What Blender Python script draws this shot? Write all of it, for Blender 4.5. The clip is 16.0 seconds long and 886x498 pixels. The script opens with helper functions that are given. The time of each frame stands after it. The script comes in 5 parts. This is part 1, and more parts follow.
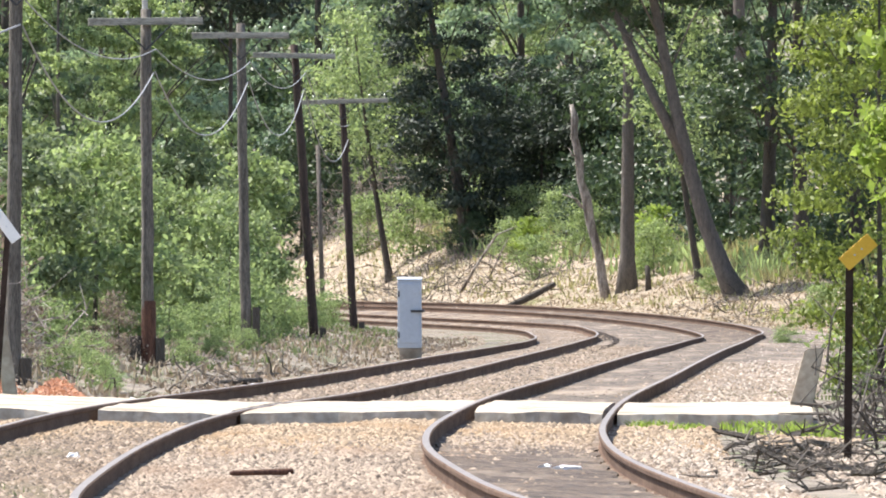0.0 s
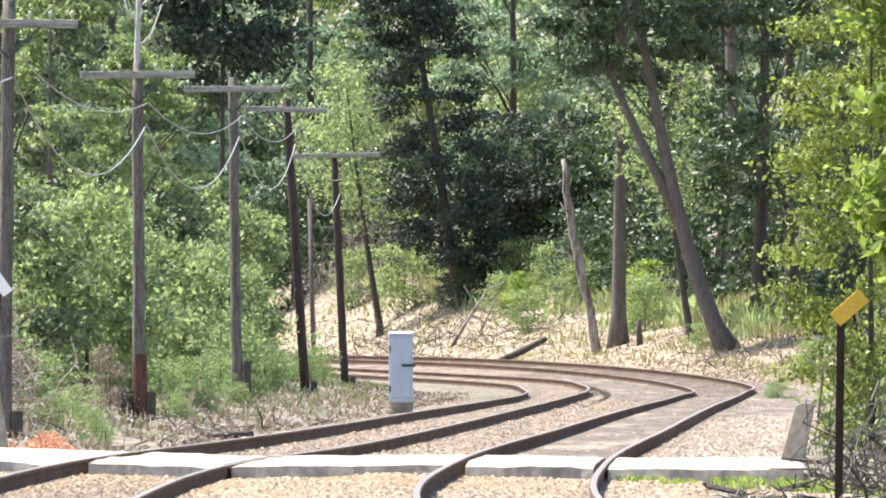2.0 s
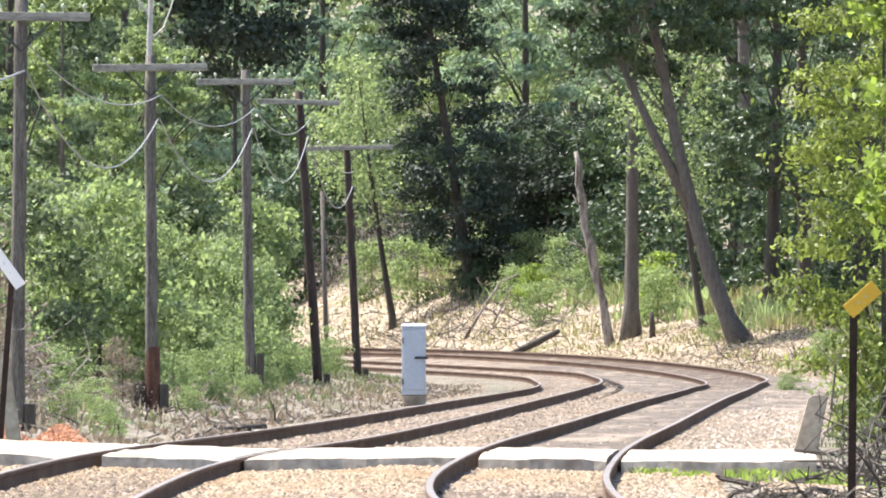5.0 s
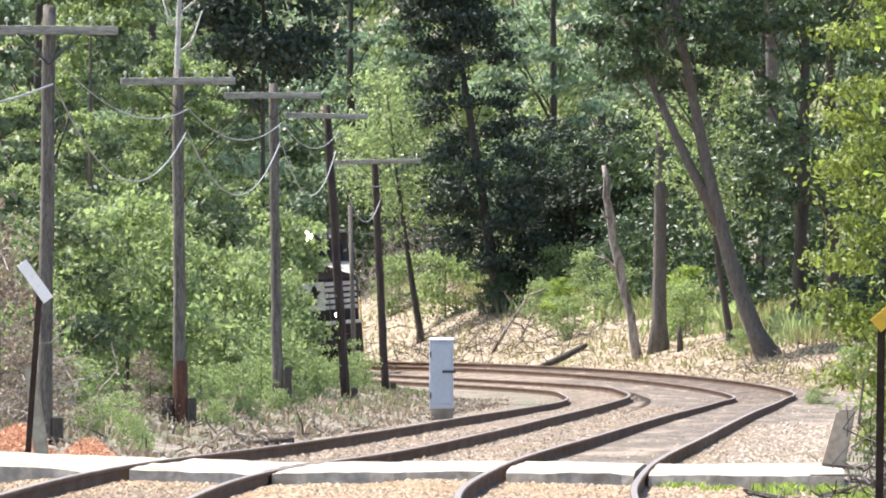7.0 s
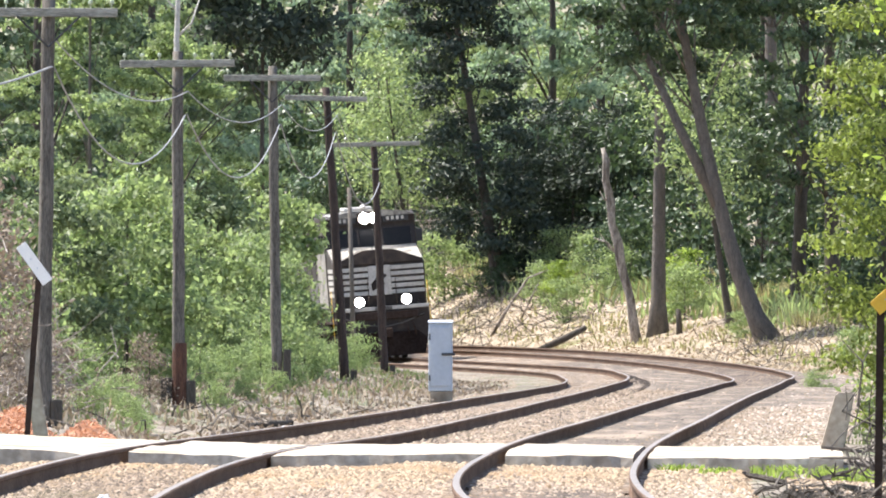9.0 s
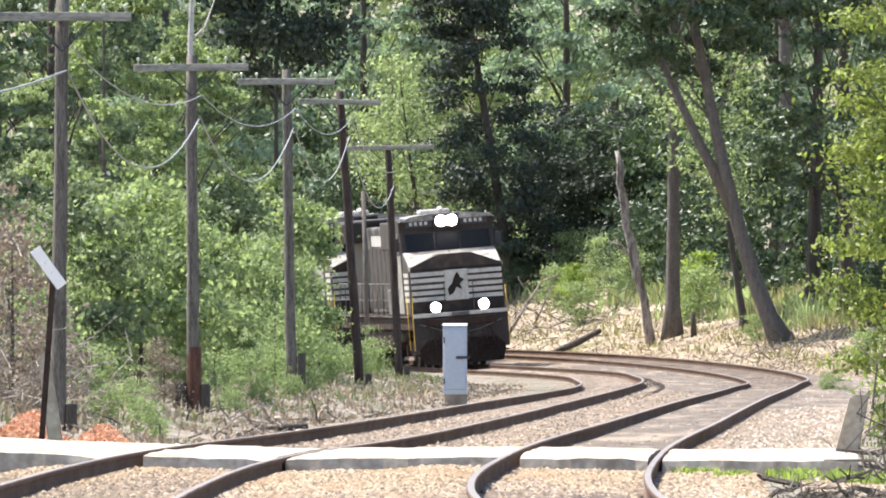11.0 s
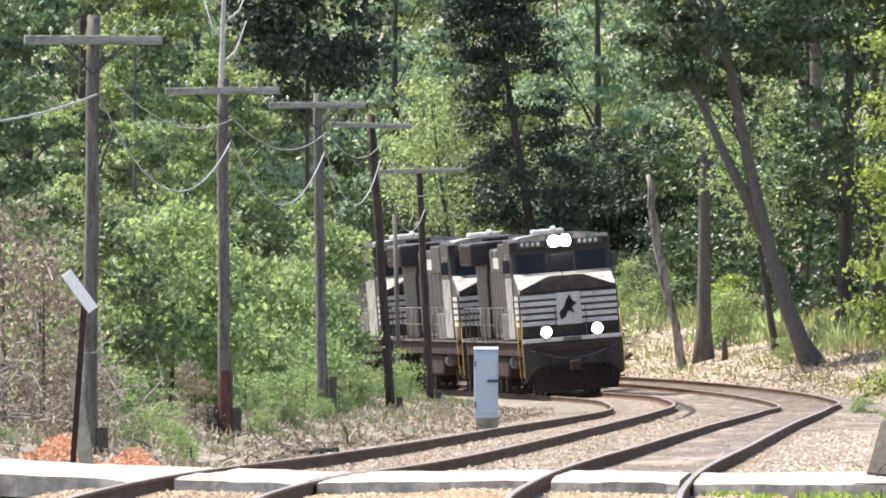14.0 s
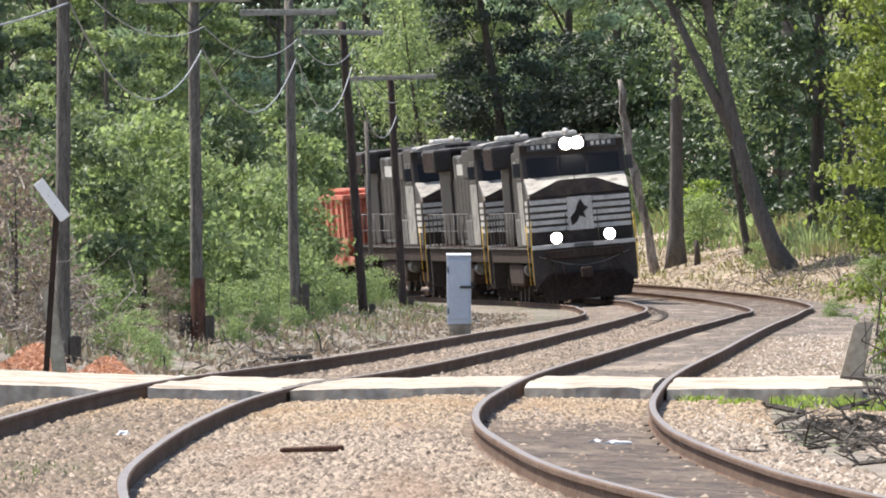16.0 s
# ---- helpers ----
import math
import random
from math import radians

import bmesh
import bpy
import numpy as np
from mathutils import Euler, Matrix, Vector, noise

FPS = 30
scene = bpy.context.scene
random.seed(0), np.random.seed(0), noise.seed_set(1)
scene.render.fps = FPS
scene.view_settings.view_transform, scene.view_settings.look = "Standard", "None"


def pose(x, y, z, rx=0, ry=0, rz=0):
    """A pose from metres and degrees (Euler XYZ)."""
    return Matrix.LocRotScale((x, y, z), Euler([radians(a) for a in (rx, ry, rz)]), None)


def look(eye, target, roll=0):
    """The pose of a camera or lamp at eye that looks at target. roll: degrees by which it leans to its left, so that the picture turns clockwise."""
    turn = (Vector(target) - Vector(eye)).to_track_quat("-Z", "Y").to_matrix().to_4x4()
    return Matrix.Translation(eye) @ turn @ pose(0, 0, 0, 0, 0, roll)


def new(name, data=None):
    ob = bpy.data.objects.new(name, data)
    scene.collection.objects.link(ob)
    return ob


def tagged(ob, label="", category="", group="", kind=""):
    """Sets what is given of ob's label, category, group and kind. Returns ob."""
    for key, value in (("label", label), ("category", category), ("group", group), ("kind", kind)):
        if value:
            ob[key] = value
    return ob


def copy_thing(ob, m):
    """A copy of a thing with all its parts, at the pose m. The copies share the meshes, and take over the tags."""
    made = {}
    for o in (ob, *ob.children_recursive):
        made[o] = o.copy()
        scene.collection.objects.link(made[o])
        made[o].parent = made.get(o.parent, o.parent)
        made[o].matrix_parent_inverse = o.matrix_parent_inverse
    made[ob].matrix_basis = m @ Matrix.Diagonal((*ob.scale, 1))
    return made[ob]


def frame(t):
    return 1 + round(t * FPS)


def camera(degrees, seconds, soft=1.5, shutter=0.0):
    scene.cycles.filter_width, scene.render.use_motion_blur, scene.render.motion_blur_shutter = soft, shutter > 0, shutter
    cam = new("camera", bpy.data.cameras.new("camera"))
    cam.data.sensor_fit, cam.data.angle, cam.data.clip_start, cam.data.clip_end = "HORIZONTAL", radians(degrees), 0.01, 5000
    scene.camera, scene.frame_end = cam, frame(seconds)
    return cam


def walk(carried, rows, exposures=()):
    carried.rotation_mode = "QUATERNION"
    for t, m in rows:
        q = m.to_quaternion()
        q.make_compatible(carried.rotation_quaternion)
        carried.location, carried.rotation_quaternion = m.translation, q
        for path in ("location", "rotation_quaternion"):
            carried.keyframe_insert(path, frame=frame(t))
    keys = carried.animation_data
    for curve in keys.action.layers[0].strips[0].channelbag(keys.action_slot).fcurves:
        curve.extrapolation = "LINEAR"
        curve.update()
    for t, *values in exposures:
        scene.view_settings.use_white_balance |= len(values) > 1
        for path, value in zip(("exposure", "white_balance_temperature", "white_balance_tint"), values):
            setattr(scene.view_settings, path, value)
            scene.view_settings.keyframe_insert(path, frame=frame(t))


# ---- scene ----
from math import cos, pi, sin, sqrt, tan

# ---------------------------------------------------------------- camera
EYE = (0, 0, 1.32)
cam = camera(2.807, 16.0, soft=1.9)
walk(cam, [
    (0, look(EYE, (0.000, 1000, 3.008), -0.02)),
    (0.5, look(EYE, (1.181, 1000, 2.754), 0.10)),
    (1, look(EYE, (0.868, 1000, 2.758), 0.11)),
    (1.5, look(EYE, (0.704, 1000, 5.104), 0.14)),
    (2, look(EYE, (0.471, 1000, 6.013), 0.16)),
    (2.5, look(EYE, (1.447, 1000, 7.272), 0.14)),
    (3, look(EYE, (1.393, 1000, 6.442), 0.09)),
    (3.5, look(EYE, (0.321, 1000, 6.136), 0.07)),
    (4, look(EYE, (-0.116, 1000, 5.977), 0.10)),
    (4.2, look(EYE, (0.076, 1000, 5.796), 0.10)),
    (6.5, look(EYE, (-1.460, 1000, 5.512), 0.07)),
    (7, look(EYE, (-1.769, 1000, 6.355), 0.13)),
    (7.5, look(EYE, (-1.742, 1000, 5.698), 0.09)),
    (8, look(EYE, (-1.913, 1000, 4.865), 0.15)),
    (8.5, look(EYE, (-1.682, 1000, 5.668), 0.22)),
    (8.7, look(EYE, (-1.718, 1000, 5.387), 0.20)),
    (10.8, look(EYE, (-1.710, 1000, 5.414), 0.00)),
    (11, look(EYE, (-2.513, 1000, 5.568), 0.03)),
    (11.5, look(EYE, (-2.965, 1000, 5.646), 0.14)),
    (12, look(EYE, (-3.737, 1000, 5.368), 0.17)),
    (12.5, look(EYE, (-2.731, 1000, 4.716), 0.16)),
    (13, look(EYE, (-2.514, 1000, 5.569), -0.05)),
    (13.5, look(EYE, (-4.000, 1000, 6.138), 0.05)),
    (14, look(EYE, (-4.236, 1000, 6.868), 0.04)),
    (14.5, look(EYE, (-1.772, 1000, 3.228), 0.01)),
    (15, look(EYE, (-2.100, 1000, 0.785), -0.15)),
    (15.5, look(EYE, (-2.046, 1000, 0.801), -0.22)),
    (16, look(EYE, (-2.712, 1000, 1.686), -0.33)),
], exposures=[(0, 0.93), (0.6, 0.86), (1.2, 0.88), (2, 1.2), (4.2, 1.19), (8.7, 1.12), (13, 1.13), (14.4, 1.07), (15, 0.74), (16, 0.68)])

# ---------------------------------------------------------------- sky and sun
SUN_ELEVATION, SUN_BEARING = radians(61), radians(-58)   # bearing: clockwise from straight ahead (+y)
world = bpy.data.worlds.new("world")
scene.world = world
world.use_nodes = True
_n = world.node_tree.nodes
_sky = _n.new("ShaderNodeTexSky")
_sky.sky_type, _sky.sun_disc = "NISHITA", False
_sky.sun_elevation, _sky.sun_rotation = SUN_ELEVATION, SUN_BEARING
_sky.air_density, _sky.dust_density = 1.0, 2.0
_n["Background"].inputs["Strength"].default_value = 0.15
world.node_tree.links.new(_sky.outputs["Color"], _n["Background"].inputs["Color"])
sun = new("sun", bpy.data.lights.new("sun", "SUN"))
sun.data.energy, sun.data.angle, sun.data.color = 5.0, radians(0.55), (1.0, 0.95, 0.88)
_to = Vector((sin(SUN_BEARING) * cos(SUN_ELEVATION), cos(SUN_BEARING) * cos(SUN_ELEVATION), sin(SUN_ELEVATION)))
sun.matrix_world = look(_to * 200, (0, 0, 0))


# ---------------------------------------------------------------- materials
def mat(name, low, high, rough=0.8, metal=0.0, scale=4.0, fine=40.0, bump=0.3, depth=0.02, island=0.0, thing=0.0,
        through_leaf=0.0, glow=0.0, gloss=0.5, stretch=(1, 1, 1), stain=None, stain_scale=0.6, stain_at=0.55, leaf_tint=(1.2, 1.26, 1.0), crisp=0.30, drawn=None, stain_mix=1.0):
    """A surface that wanders between two colours at a coarse and a fine scale, with relief; stains with edges of their own."""
    m = bpy.data.materials.new(name)
    m.use_nodes = True
    nodes, links = m.node_tree.nodes, m.node_tree.links
    b = nodes["Principled BSDF"]
    co = nodes.new("ShaderNodeTexCoord")
    mp = nodes.new("ShaderNodeMapping")
    mp.inputs["Scale"].default_value = stretch
    links.new(co.outputs["Object"], mp.inputs["Vector"])
    big, small = nodes.new("ShaderNodeTexNoise"), nodes.new("ShaderNodeTexNoise")
    for tex, s, det in ((big, scale, 4.0), (small, fine, 6.0)):
        tex.inputs["Scale"].default_value, tex.inputs["Detail"].default_value = s, det
        links.new(mp.outputs["Vector"], tex.inputs["Vector"])
    add = nodes.new("ShaderNodeMath")
    add.operation = "MULTIPLY_ADD"
    add.inputs[1].default_value = 0.55
    links.new(small.outputs["Fac"], add.inputs[0])
    half = nodes.new("ShaderNodeMath")
    half.operation, half.inputs[1].default_value = "MULTIPLY", 0.45
    links.new(big.outputs["Fac"], half.inputs[0])
    links.new(half.outputs[0], add.inputs[2])
    last = add.outputs[0]
    for amount, node, socket in ((island, "ShaderNodeNewGeometry", "Random Per Island"), (thing, "ShaderNodeObjectInfo", "Random")):
        if amount:
            g = nodes.new(node)
            mx = nodes.new("ShaderNodeMix")
            mx.inputs[0].default_value = amount
            links.new(last, mx.inputs[2])
            links.new(g.outputs[socket], mx.inputs[3])
            last = mx.outputs[0]
    ramp = nodes.new("ShaderNodeValToRGB")
    spread = crisp if not (island or thing) else 0.12
    ramp.color_ramp.elements[0].position, ramp.color_ramp.elements[1].position = spread, 1 - spread
    ramp.color_ramp.elements[0].color, ramp.color_ramp.elements[1].color = (*low, 1), (*high, 1)
    links.new(last, ramp.inputs["Fac"])
    colour = ramp.outputs["Color"]
    if stain:
        sn = nodes.new("ShaderNodeTexNoise")
        sn.inputs["Scale"].default_value, sn.inputs["Detail"].default_value = stain_scale, 7.0
        lay = nodes.new("ShaderNodeMapping")
        lay.inputs["Scale"].default_value = drawn or stretch
        links.new(co.outputs["Object"], lay.inputs["Vector"])
        links.new(lay.outputs["Vector"], sn.inputs["Vector"])
        sr = nodes.new("ShaderNodeValToRGB")
        sr.color_ramp.elements[0].position, sr.color_ramp.elements[1].position = stain_at - 0.06, stain_at + 0.09
        links.new(sn.outputs["Fac"], sr.inputs["Fac"])
        mx = nodes.new("ShaderNodeMix")
        mx.data_type = "RGBA"
        sr.color_ramp.elements[1].color = (stain_mix, stain_mix, stain_mix, 1)
        links.new(sr.outputs["Color"], mx.inputs[0])
        links.new(colour, mx.inputs[6])
        mx.inputs[7].default_value = (*stain, 1)
        colour = mx.outputs[2]
    links.new(colour, b.inputs["Base Color"])
    b.inputs["Roughness"].default_value, b.inputs["Metallic"].default_value = rough, metal
    b.inputs["Specular IOR Level"].default_value = gloss
    if bump:
        bp = nodes.new("ShaderNodeBump")
        bp.inputs["Strength"].default_value, bp.inputs["Distance"].default_value = bump, depth
        links.new(small.outputs["Fac"], bp.inputs["Height"])
        links.new(bp.outputs["Normal"], b.inputs["Normal"])
    if glow:
        b.inputs["Emission Color"].default_value, b.inputs["Emission Strength"].default_value = (*high, 1), glow
    if through_leaf:
        tr = nodes.new("ShaderNodeBsdfTranslucent")
        tint = nodes.new("ShaderNodeMix")
        tint.data_type, tint.blend_type = "RGBA", "MULTIPLY"
        tint.inputs[0].default_value = 1.0
        links.new(colour, tint.inputs[6])
        tint.inputs[7].default_value = (*leaf_tint, 1)
        links.new(tint.outputs[2], tr.inputs["Color"])
        mix = nodes.new("ShaderNodeMixShader")
        mix.inputs[0].default_value = through_leaf
        links.new(b.outputs[0], mix.inputs[1])
        links.new(tr.outputs[0], mix.inputs[2])
        links.new(mix.outputs[0], nodes["Material Output"].inputs["Surface"])
    return m


M = dict(
    ballast=mat("ballast_gravel", (0.060, 0.042, 0.031), (0.305, 0.24, 0.182), 0.95, scale=0.7, fine=9, bump=1.0, depth=0.07, crisp=0.40, stain=(0.17, 0.115, 0.072), stain_scale=0.9, stain_at=0.56, drawn=(1, 0.07, 1), stain_mix=0.6),
    stone=mat("stone_chips", (0.050, 0.034, 0.025), (0.39, 0.31, 0.235), 0.9, island=0.7, scale=0.8, fine=30, bump=0.3, stain=(0.20, 0.13, 0.085), stain_scale=0.9, stain_at=0.57, drawn=(1, 0.07, 1), stain_mix=0.5),
    stone_tan=mat("rust_dusted_stone_chips", (0.080, 0.053, 0.033), (0.42, 0.320, 0.215), 0.9, island=0.7, scale=0.8, fine=30, bump=0.3, stain=(0.25, 0.15, 0.07), stain_scale=0.9, stain_at=0.55, drawn=(1, 0.1, 1), stain_mix=0.5),
    stone_grey=mat("soiled_stone_chips", (0.040, 0.029, 0.021), (0.27, 0.200, 0.140), 0.9, island=0.7, scale=0.8, fine=30, bump=0.3, stain=(0.10, 0.09, 0.05), stain_scale=0.9, stain_at=0.58, drawn=(1, 0.1, 1), stain_mix=0.5),
    stone_pale=mat("washed_pale_stone_chips", (0.13, 0.105, 0.08), (0.48, 0.415, 0.345), 0.9, island=0.7, scale=0.8, fine=30, bump=0.3),
    soil=mat("verge_soil", (0.085, 0.068, 0.052), (0.29, 0.245, 0.195), 1.0, scale=0.5, fine=7, bump=1.0, depth=0.1, crisp=0.38, stain=(0.085, 0.11, 0.04), stain_scale=0.3, stain_at=0.58),
    litter=mat("dry_leaf_litter", (0.16, 0.123, 0.086), (0.46, 0.38, 0.285), 1.0, scale=0.6, fine=7, bump=1.0, depth=0.12, crisp=0.38, stain=(0.16, 0.16, 0.055), stain_scale=0.22, stain_at=0.62),
    rail_side=mat("dusty_rusty_rail_steel", (0.080, 0.050, 0.038), (0.195, 0.137, 0.104), 1.0, scale=2, fine=30, bump=0.2, gloss=0.05, stretch=(1, 0.2, 1)),
    rail_top=mat("worn_rail_head", (0.12, 0.10, 0.088), (0.26, 0.225, 0.20), 0.55, 0.2, scale=1, fine=20, bump=0.05),
    tie=mat("old_tie_timber", (0.035, 0.026, 0.021), (0.105, 0.078, 0.060), 0.95, scale=3, fine=25, thing=0.3, bump=0.6),
    dirt=mat("oily_track_dirt", (0.036, 0.024, 0.017), (0.140, 0.100, 0.072), 0.9, scale=1.6, fine=11, bump=1.0, depth=0.08, crisp=0.42, stain=(0.20, 0.155, 0.115), stain_scale=1.6, stain_at=0.62, drawn=(1, 0.1, 1)),
    # soiled stone colour, which also paints shade on the bend's right shoulder
    fouled_shaded=mat("soiled_ballast", (0.05, 0.038, 0.030), (0.175, 0.138, 0.108), 0.95, scale=1.4, fine=10, bump=1.0, depth=0.05, crisp=0.38, stain=(0.27, 0.215, 0.165), stain_scale=1.2, stain_at=0.58, drawn=(1, 0.07, 1)),
    concrete=mat("worn_concrete", (0.29, 0.24, 0.18), (0.52, 0.455, 0.37), 0.95, scale=0.9, fine=10, bump=0.5, crisp=0.38, stain=(0.22, 0.17, 0.12), stain_scale=1.4, stain_at=0.56),
    pole=mat("weathered_pole_wood", (0.050, 0.042, 0.034), (0.215, 0.190, 0.162), 0.95, scale=2.5, fine=16, stretch=(6, 6, 0.7), bump=0.7, crisp=0.38),
    arm=mat("bleached_crossarm_timber", (0.16, 0.15, 0.125), (0.42, 0.40, 0.345), 0.95, scale=2.5, fine=16, stretch=(0.7, 6, 6), bump=0.6, crisp=0.38),
    rust_wood=mat("rust_brown_rotted_wood", (0.050, 0.022, 0.015), (0.16, 0.075, 0.048), 0.95, scale=2.5, fine=14, stretch=(6, 6, 0.9), bump=0.8, crisp=0.38),
    pole_dark=mat("creosoted_pole_wood", (0.024, 0.016, 0.013), (0.080, 0.052, 0.042), 0.9, scale=2.5, fine=16, stretch=(6, 6, 0.7), bump=0.7, crisp=0.38),
    brown=mat("brown_dead_leaves", (0.155, 0.122, 0.096), (0.38, 0.315, 0.25), 0.9, island=0.8, bump=0, through_leaf=0.2, leaf_tint=(1.05, 0.95, 0.8)),
    glass=mat("pale_insulator_glass", (0.34, 0.38, 0.26), (0.52, 0.56, 0.40), 0.2, fine=5, bump=0),
    cable=mat("grey_lead_cable", (0.20, 0.20, 0.21), (0.34, 0.34, 0.35), 0.6, fine=30, bump=0.1),
    case_grey=mat("grey_painted_steel", (0.42, 0.46, 0.52), (0.52, 0.56, 0.62), 0.5, scale=2, fine=20, bump=0.05, stain=(0.33, 0.34, 0.35), stain_scale=2.2, stain_at=0.66),
    case_dark=mat("dark_steel", (0.03, 0.03, 0.035), (0.07, 0.07, 0.075), 0.5, metal=0.4, bump=0.1),
    yellow=mat("faded_yellow_paint", (0.72, 0.42, 0.03), (0.85, 0.54, 0.06), 0.5, bump=0.05),
    white=mat("white_sign_paint", (0.70, 0.70, 0.70), (0.82, 0.82, 0.82), 0.5, bump=0.05),
    bark=mat("tree_bark", (0.075, 0.063, 0.054), (0.215, 0.185, 0.160), 1.0, scale=2.5, fine=11, stretch=(4, 4, 0.8), bump=1.0, depth=0.05),
    bark_dark=mat("dark_tree_bark", (0.04, 0.034, 0.028), (0.13, 0.11, 0.09), 1.0, scale=2.5, fine=11, stretch=(4, 4, 0.8), bump=1.0, depth=0.05),
    deadwood=mat("bleached_dead_wood", (0.17, 0.14, 0.12), (0.42, 0.37, 0.325), 0.95, scale=3, fine=14, stretch=(4, 4, 0.8), bump=0.6, crisp=0.40, stain=(0.10, 0.08, 0.065), stain_scale=1.6, stain_at=0.54),
    leaf=mat("summer_leaves", (0.040, 0.064, 0.031), (0.28, 0.33, 0.17), 0.5, island=0.5, scale=0.5, fine=3.0, bump=0, gloss=0.35, through_leaf=0.42),
    leaf_deep=mat("deep_green_leaves", (0.025, 0.046, 0.025), (0.22, 0.285, 0.155), 0.5, island=0.5, scale=0.5, fine=3.0, bump=0, gloss=0.35, through_leaf=0.38),
    leaf_light=mat("sunlit_young_leaves", (0.070, 0.110, 0.040), (0.405, 0.478, 0.235), 0.5, island=0.5, scale=0.5, fine=3.0, bump=0, gloss=0.35, through_leaf=0.54),
    leaf_blue=mat("cool_green_leaves", (0.060, 0.106, 0.072), (0.41, 0.51, 0.345), 0.5, island=0.5, scale=0.5, fine=3.0, bump=0, gloss=0.35, through_leaf=0.44),
    leaf_dark=mat("dark_cedar_foliage", (0.018, 0.028, 0.020), (0.065, 0.086, 0.056), 0.6, island=0.6, scale=0.5, bump=0, through_leaf=0.22, gloss=0.4),
    # leaf colour darkened to put the right-hand wood's deep shade into it
    leaf_shaded=mat("shade_darkened_leaves", (0.016, 0.031, 0.016), (0.108, 0.158, 0.074), 0.45, island=0.5, scale=0.5, fine=3.0, bump=0, gloss=0.4, through_leaf=0.28),
    leaf_yellow=mat("yellow_green_leaves", (0.032, 0.052, 0.013), (0.350, 0.410, 0.105), 0.5, island=0.5, scale=0.5, fine=3.0, bump=0, gloss=0.35, through_leaf=0.48),
    leaf_lime=mat("lime_backlit_leaves", (0.11, 0.165, 0.03), (0.34, 0.42, 0.10), 0.5, island=0.6, scale=0.7, bump=0, through_leaf=0.52, gloss=0.35),
    grass=mat("green_grass_blades", (0.075, 0.105, 0.036), (0.21, 0.24, 0.105), 0.7, island=0.8, bump=0, through_leaf=0.3),
    grass_dry=mat("yellowing_grass_blades", (0.15, 0.140, 0.055), (0.44, 0.40, 0.215), 0.8, island=0.8, bump=0, through_leaf=0.35),
    straw=mat("dry_straw_blades", (0.24, 0.19, 0.135), (0.46, 0.385, 0.285), 0.85, island=0.8, bump=0, through_leaf=0.25, leaf_tint=(1.05, 0.95, 0.8)),
    twig=mat("grey_dry_twigs", (0.036, 0.029, 0.024), (0.17, 0.145, 0.122), 0.95, island=0.8, bump=0),
    bone=mat("bleached_bare_wood", (0.34, 0.31, 0.28), (0.60, 0.57, 0.53), 0.95, scale=3, fine=14, bump=0.4),
    fern=mat("rust_brown_dead_brush", (0.30, 0.135, 0.08), (0.60, 0.34, 0.22), 0.9, island=0.8, bump=0, through_leaf=0.25, leaf_tint=(1.1, 0.9, 0.8)),
    black=mat("black_locomotive_paint", (0.030, 0.023, 0.021), (0.056, 0.046, 0.041), 0.55, scale=1.2, fine=12, bump=0.03, gloss=0.2, stain=(0.090, 0.066, 0.054), stain_scale=1.4, stain_at=0.62),
    grime=mat("grimy_underframe", (0.026, 0.017, 0.014), (0.070, 0.050, 0.041), 0.95, scale=1.5, fine=12, bump=0.4, gloss=0.1),
    dusty=mat("dust_grey_hood_paint", (0.055, 0.051, 0.047), (0.20, 0.185, 0.168), 0.6, scale=1.0, fine=7, bump=0.05, gloss=0.3, stain=(0.026, 0.023, 0.021), stain_scale=0.9, stain_at=0.52),
    stripe=mat("white_stripe_paint", (0.38, 0.36, 0.33), (0.56, 0.535, 0.495), 0.5, scale=2, fine=14, bump=0.02, crisp=0.4, stain=(0.24, 0.22, 0.20), stain_scale=2.6, stain_at=0.66),
    # pale grey that puts sunlight on nose top, roof and cab side into colour
    pale=mat("sunlit_grey_paint", (0.19, 0.172, 0.150), (0.36, 0.335, 0.30), 0.55, scale=2, fine=12, bump=0.03, crisp=0.4, stain=(0.07, 0.065, 0.06), stain_scale=2.2, stain_at=0.62),
    window=mat("dark_cab_glass", (0.012, 0.012, 0.013), (0.022, 0.021, 0.021), 0.3, bump=0, gloss=0.15),
    lamp=mat("burning_lamp", (1.0, 0.93, 0.84), (1.0, 0.95, 0.88), 0.3, bump=0, glow=70.0),
    lamp_small=mat("burning_ditch_lamp", (1.0, 0.86, 0.80), (1.0, 0.88, 0.82), 0.3, bump=0, glow=45.0),
    orange=mat("faded_orange_wagon_paint", (0.40, 0.105, 0.060), (0.58, 0.19, 0.115), 0.7, scale=0.9, fine=8, bump=0.1, crisp=0.4, stain=(0.24, 0.075, 0.05), stain_scale=1.1, stain_at=0.6),
    steel=mat("worn_wheel_steel", (0.040, 0.032, 0.028), (0.095, 0.078, 0.068), 0.6, metal=0.4, bump=0.1),
)


# ---------------------------------------------------------------- mesh helpers
def mesh_of(name, verts, faces, materials, mats=None, smooth=False):
    me = bpy.data.meshes.new(name)
    me.from_pydata([tuple(v) for v in verts], [], [tuple(f) for f in faces])
    for m in (materials if isinstance(materials, (list, tuple)) else [materials]):
        me.materials.append(m)
    if mats is not None:
        me.polygons.foreach_set("material_index", list(mats))
    if smooth:
        me.polygons.foreach_set("use_smooth", [True] * len(me.polygons))
    me.update()
    return me


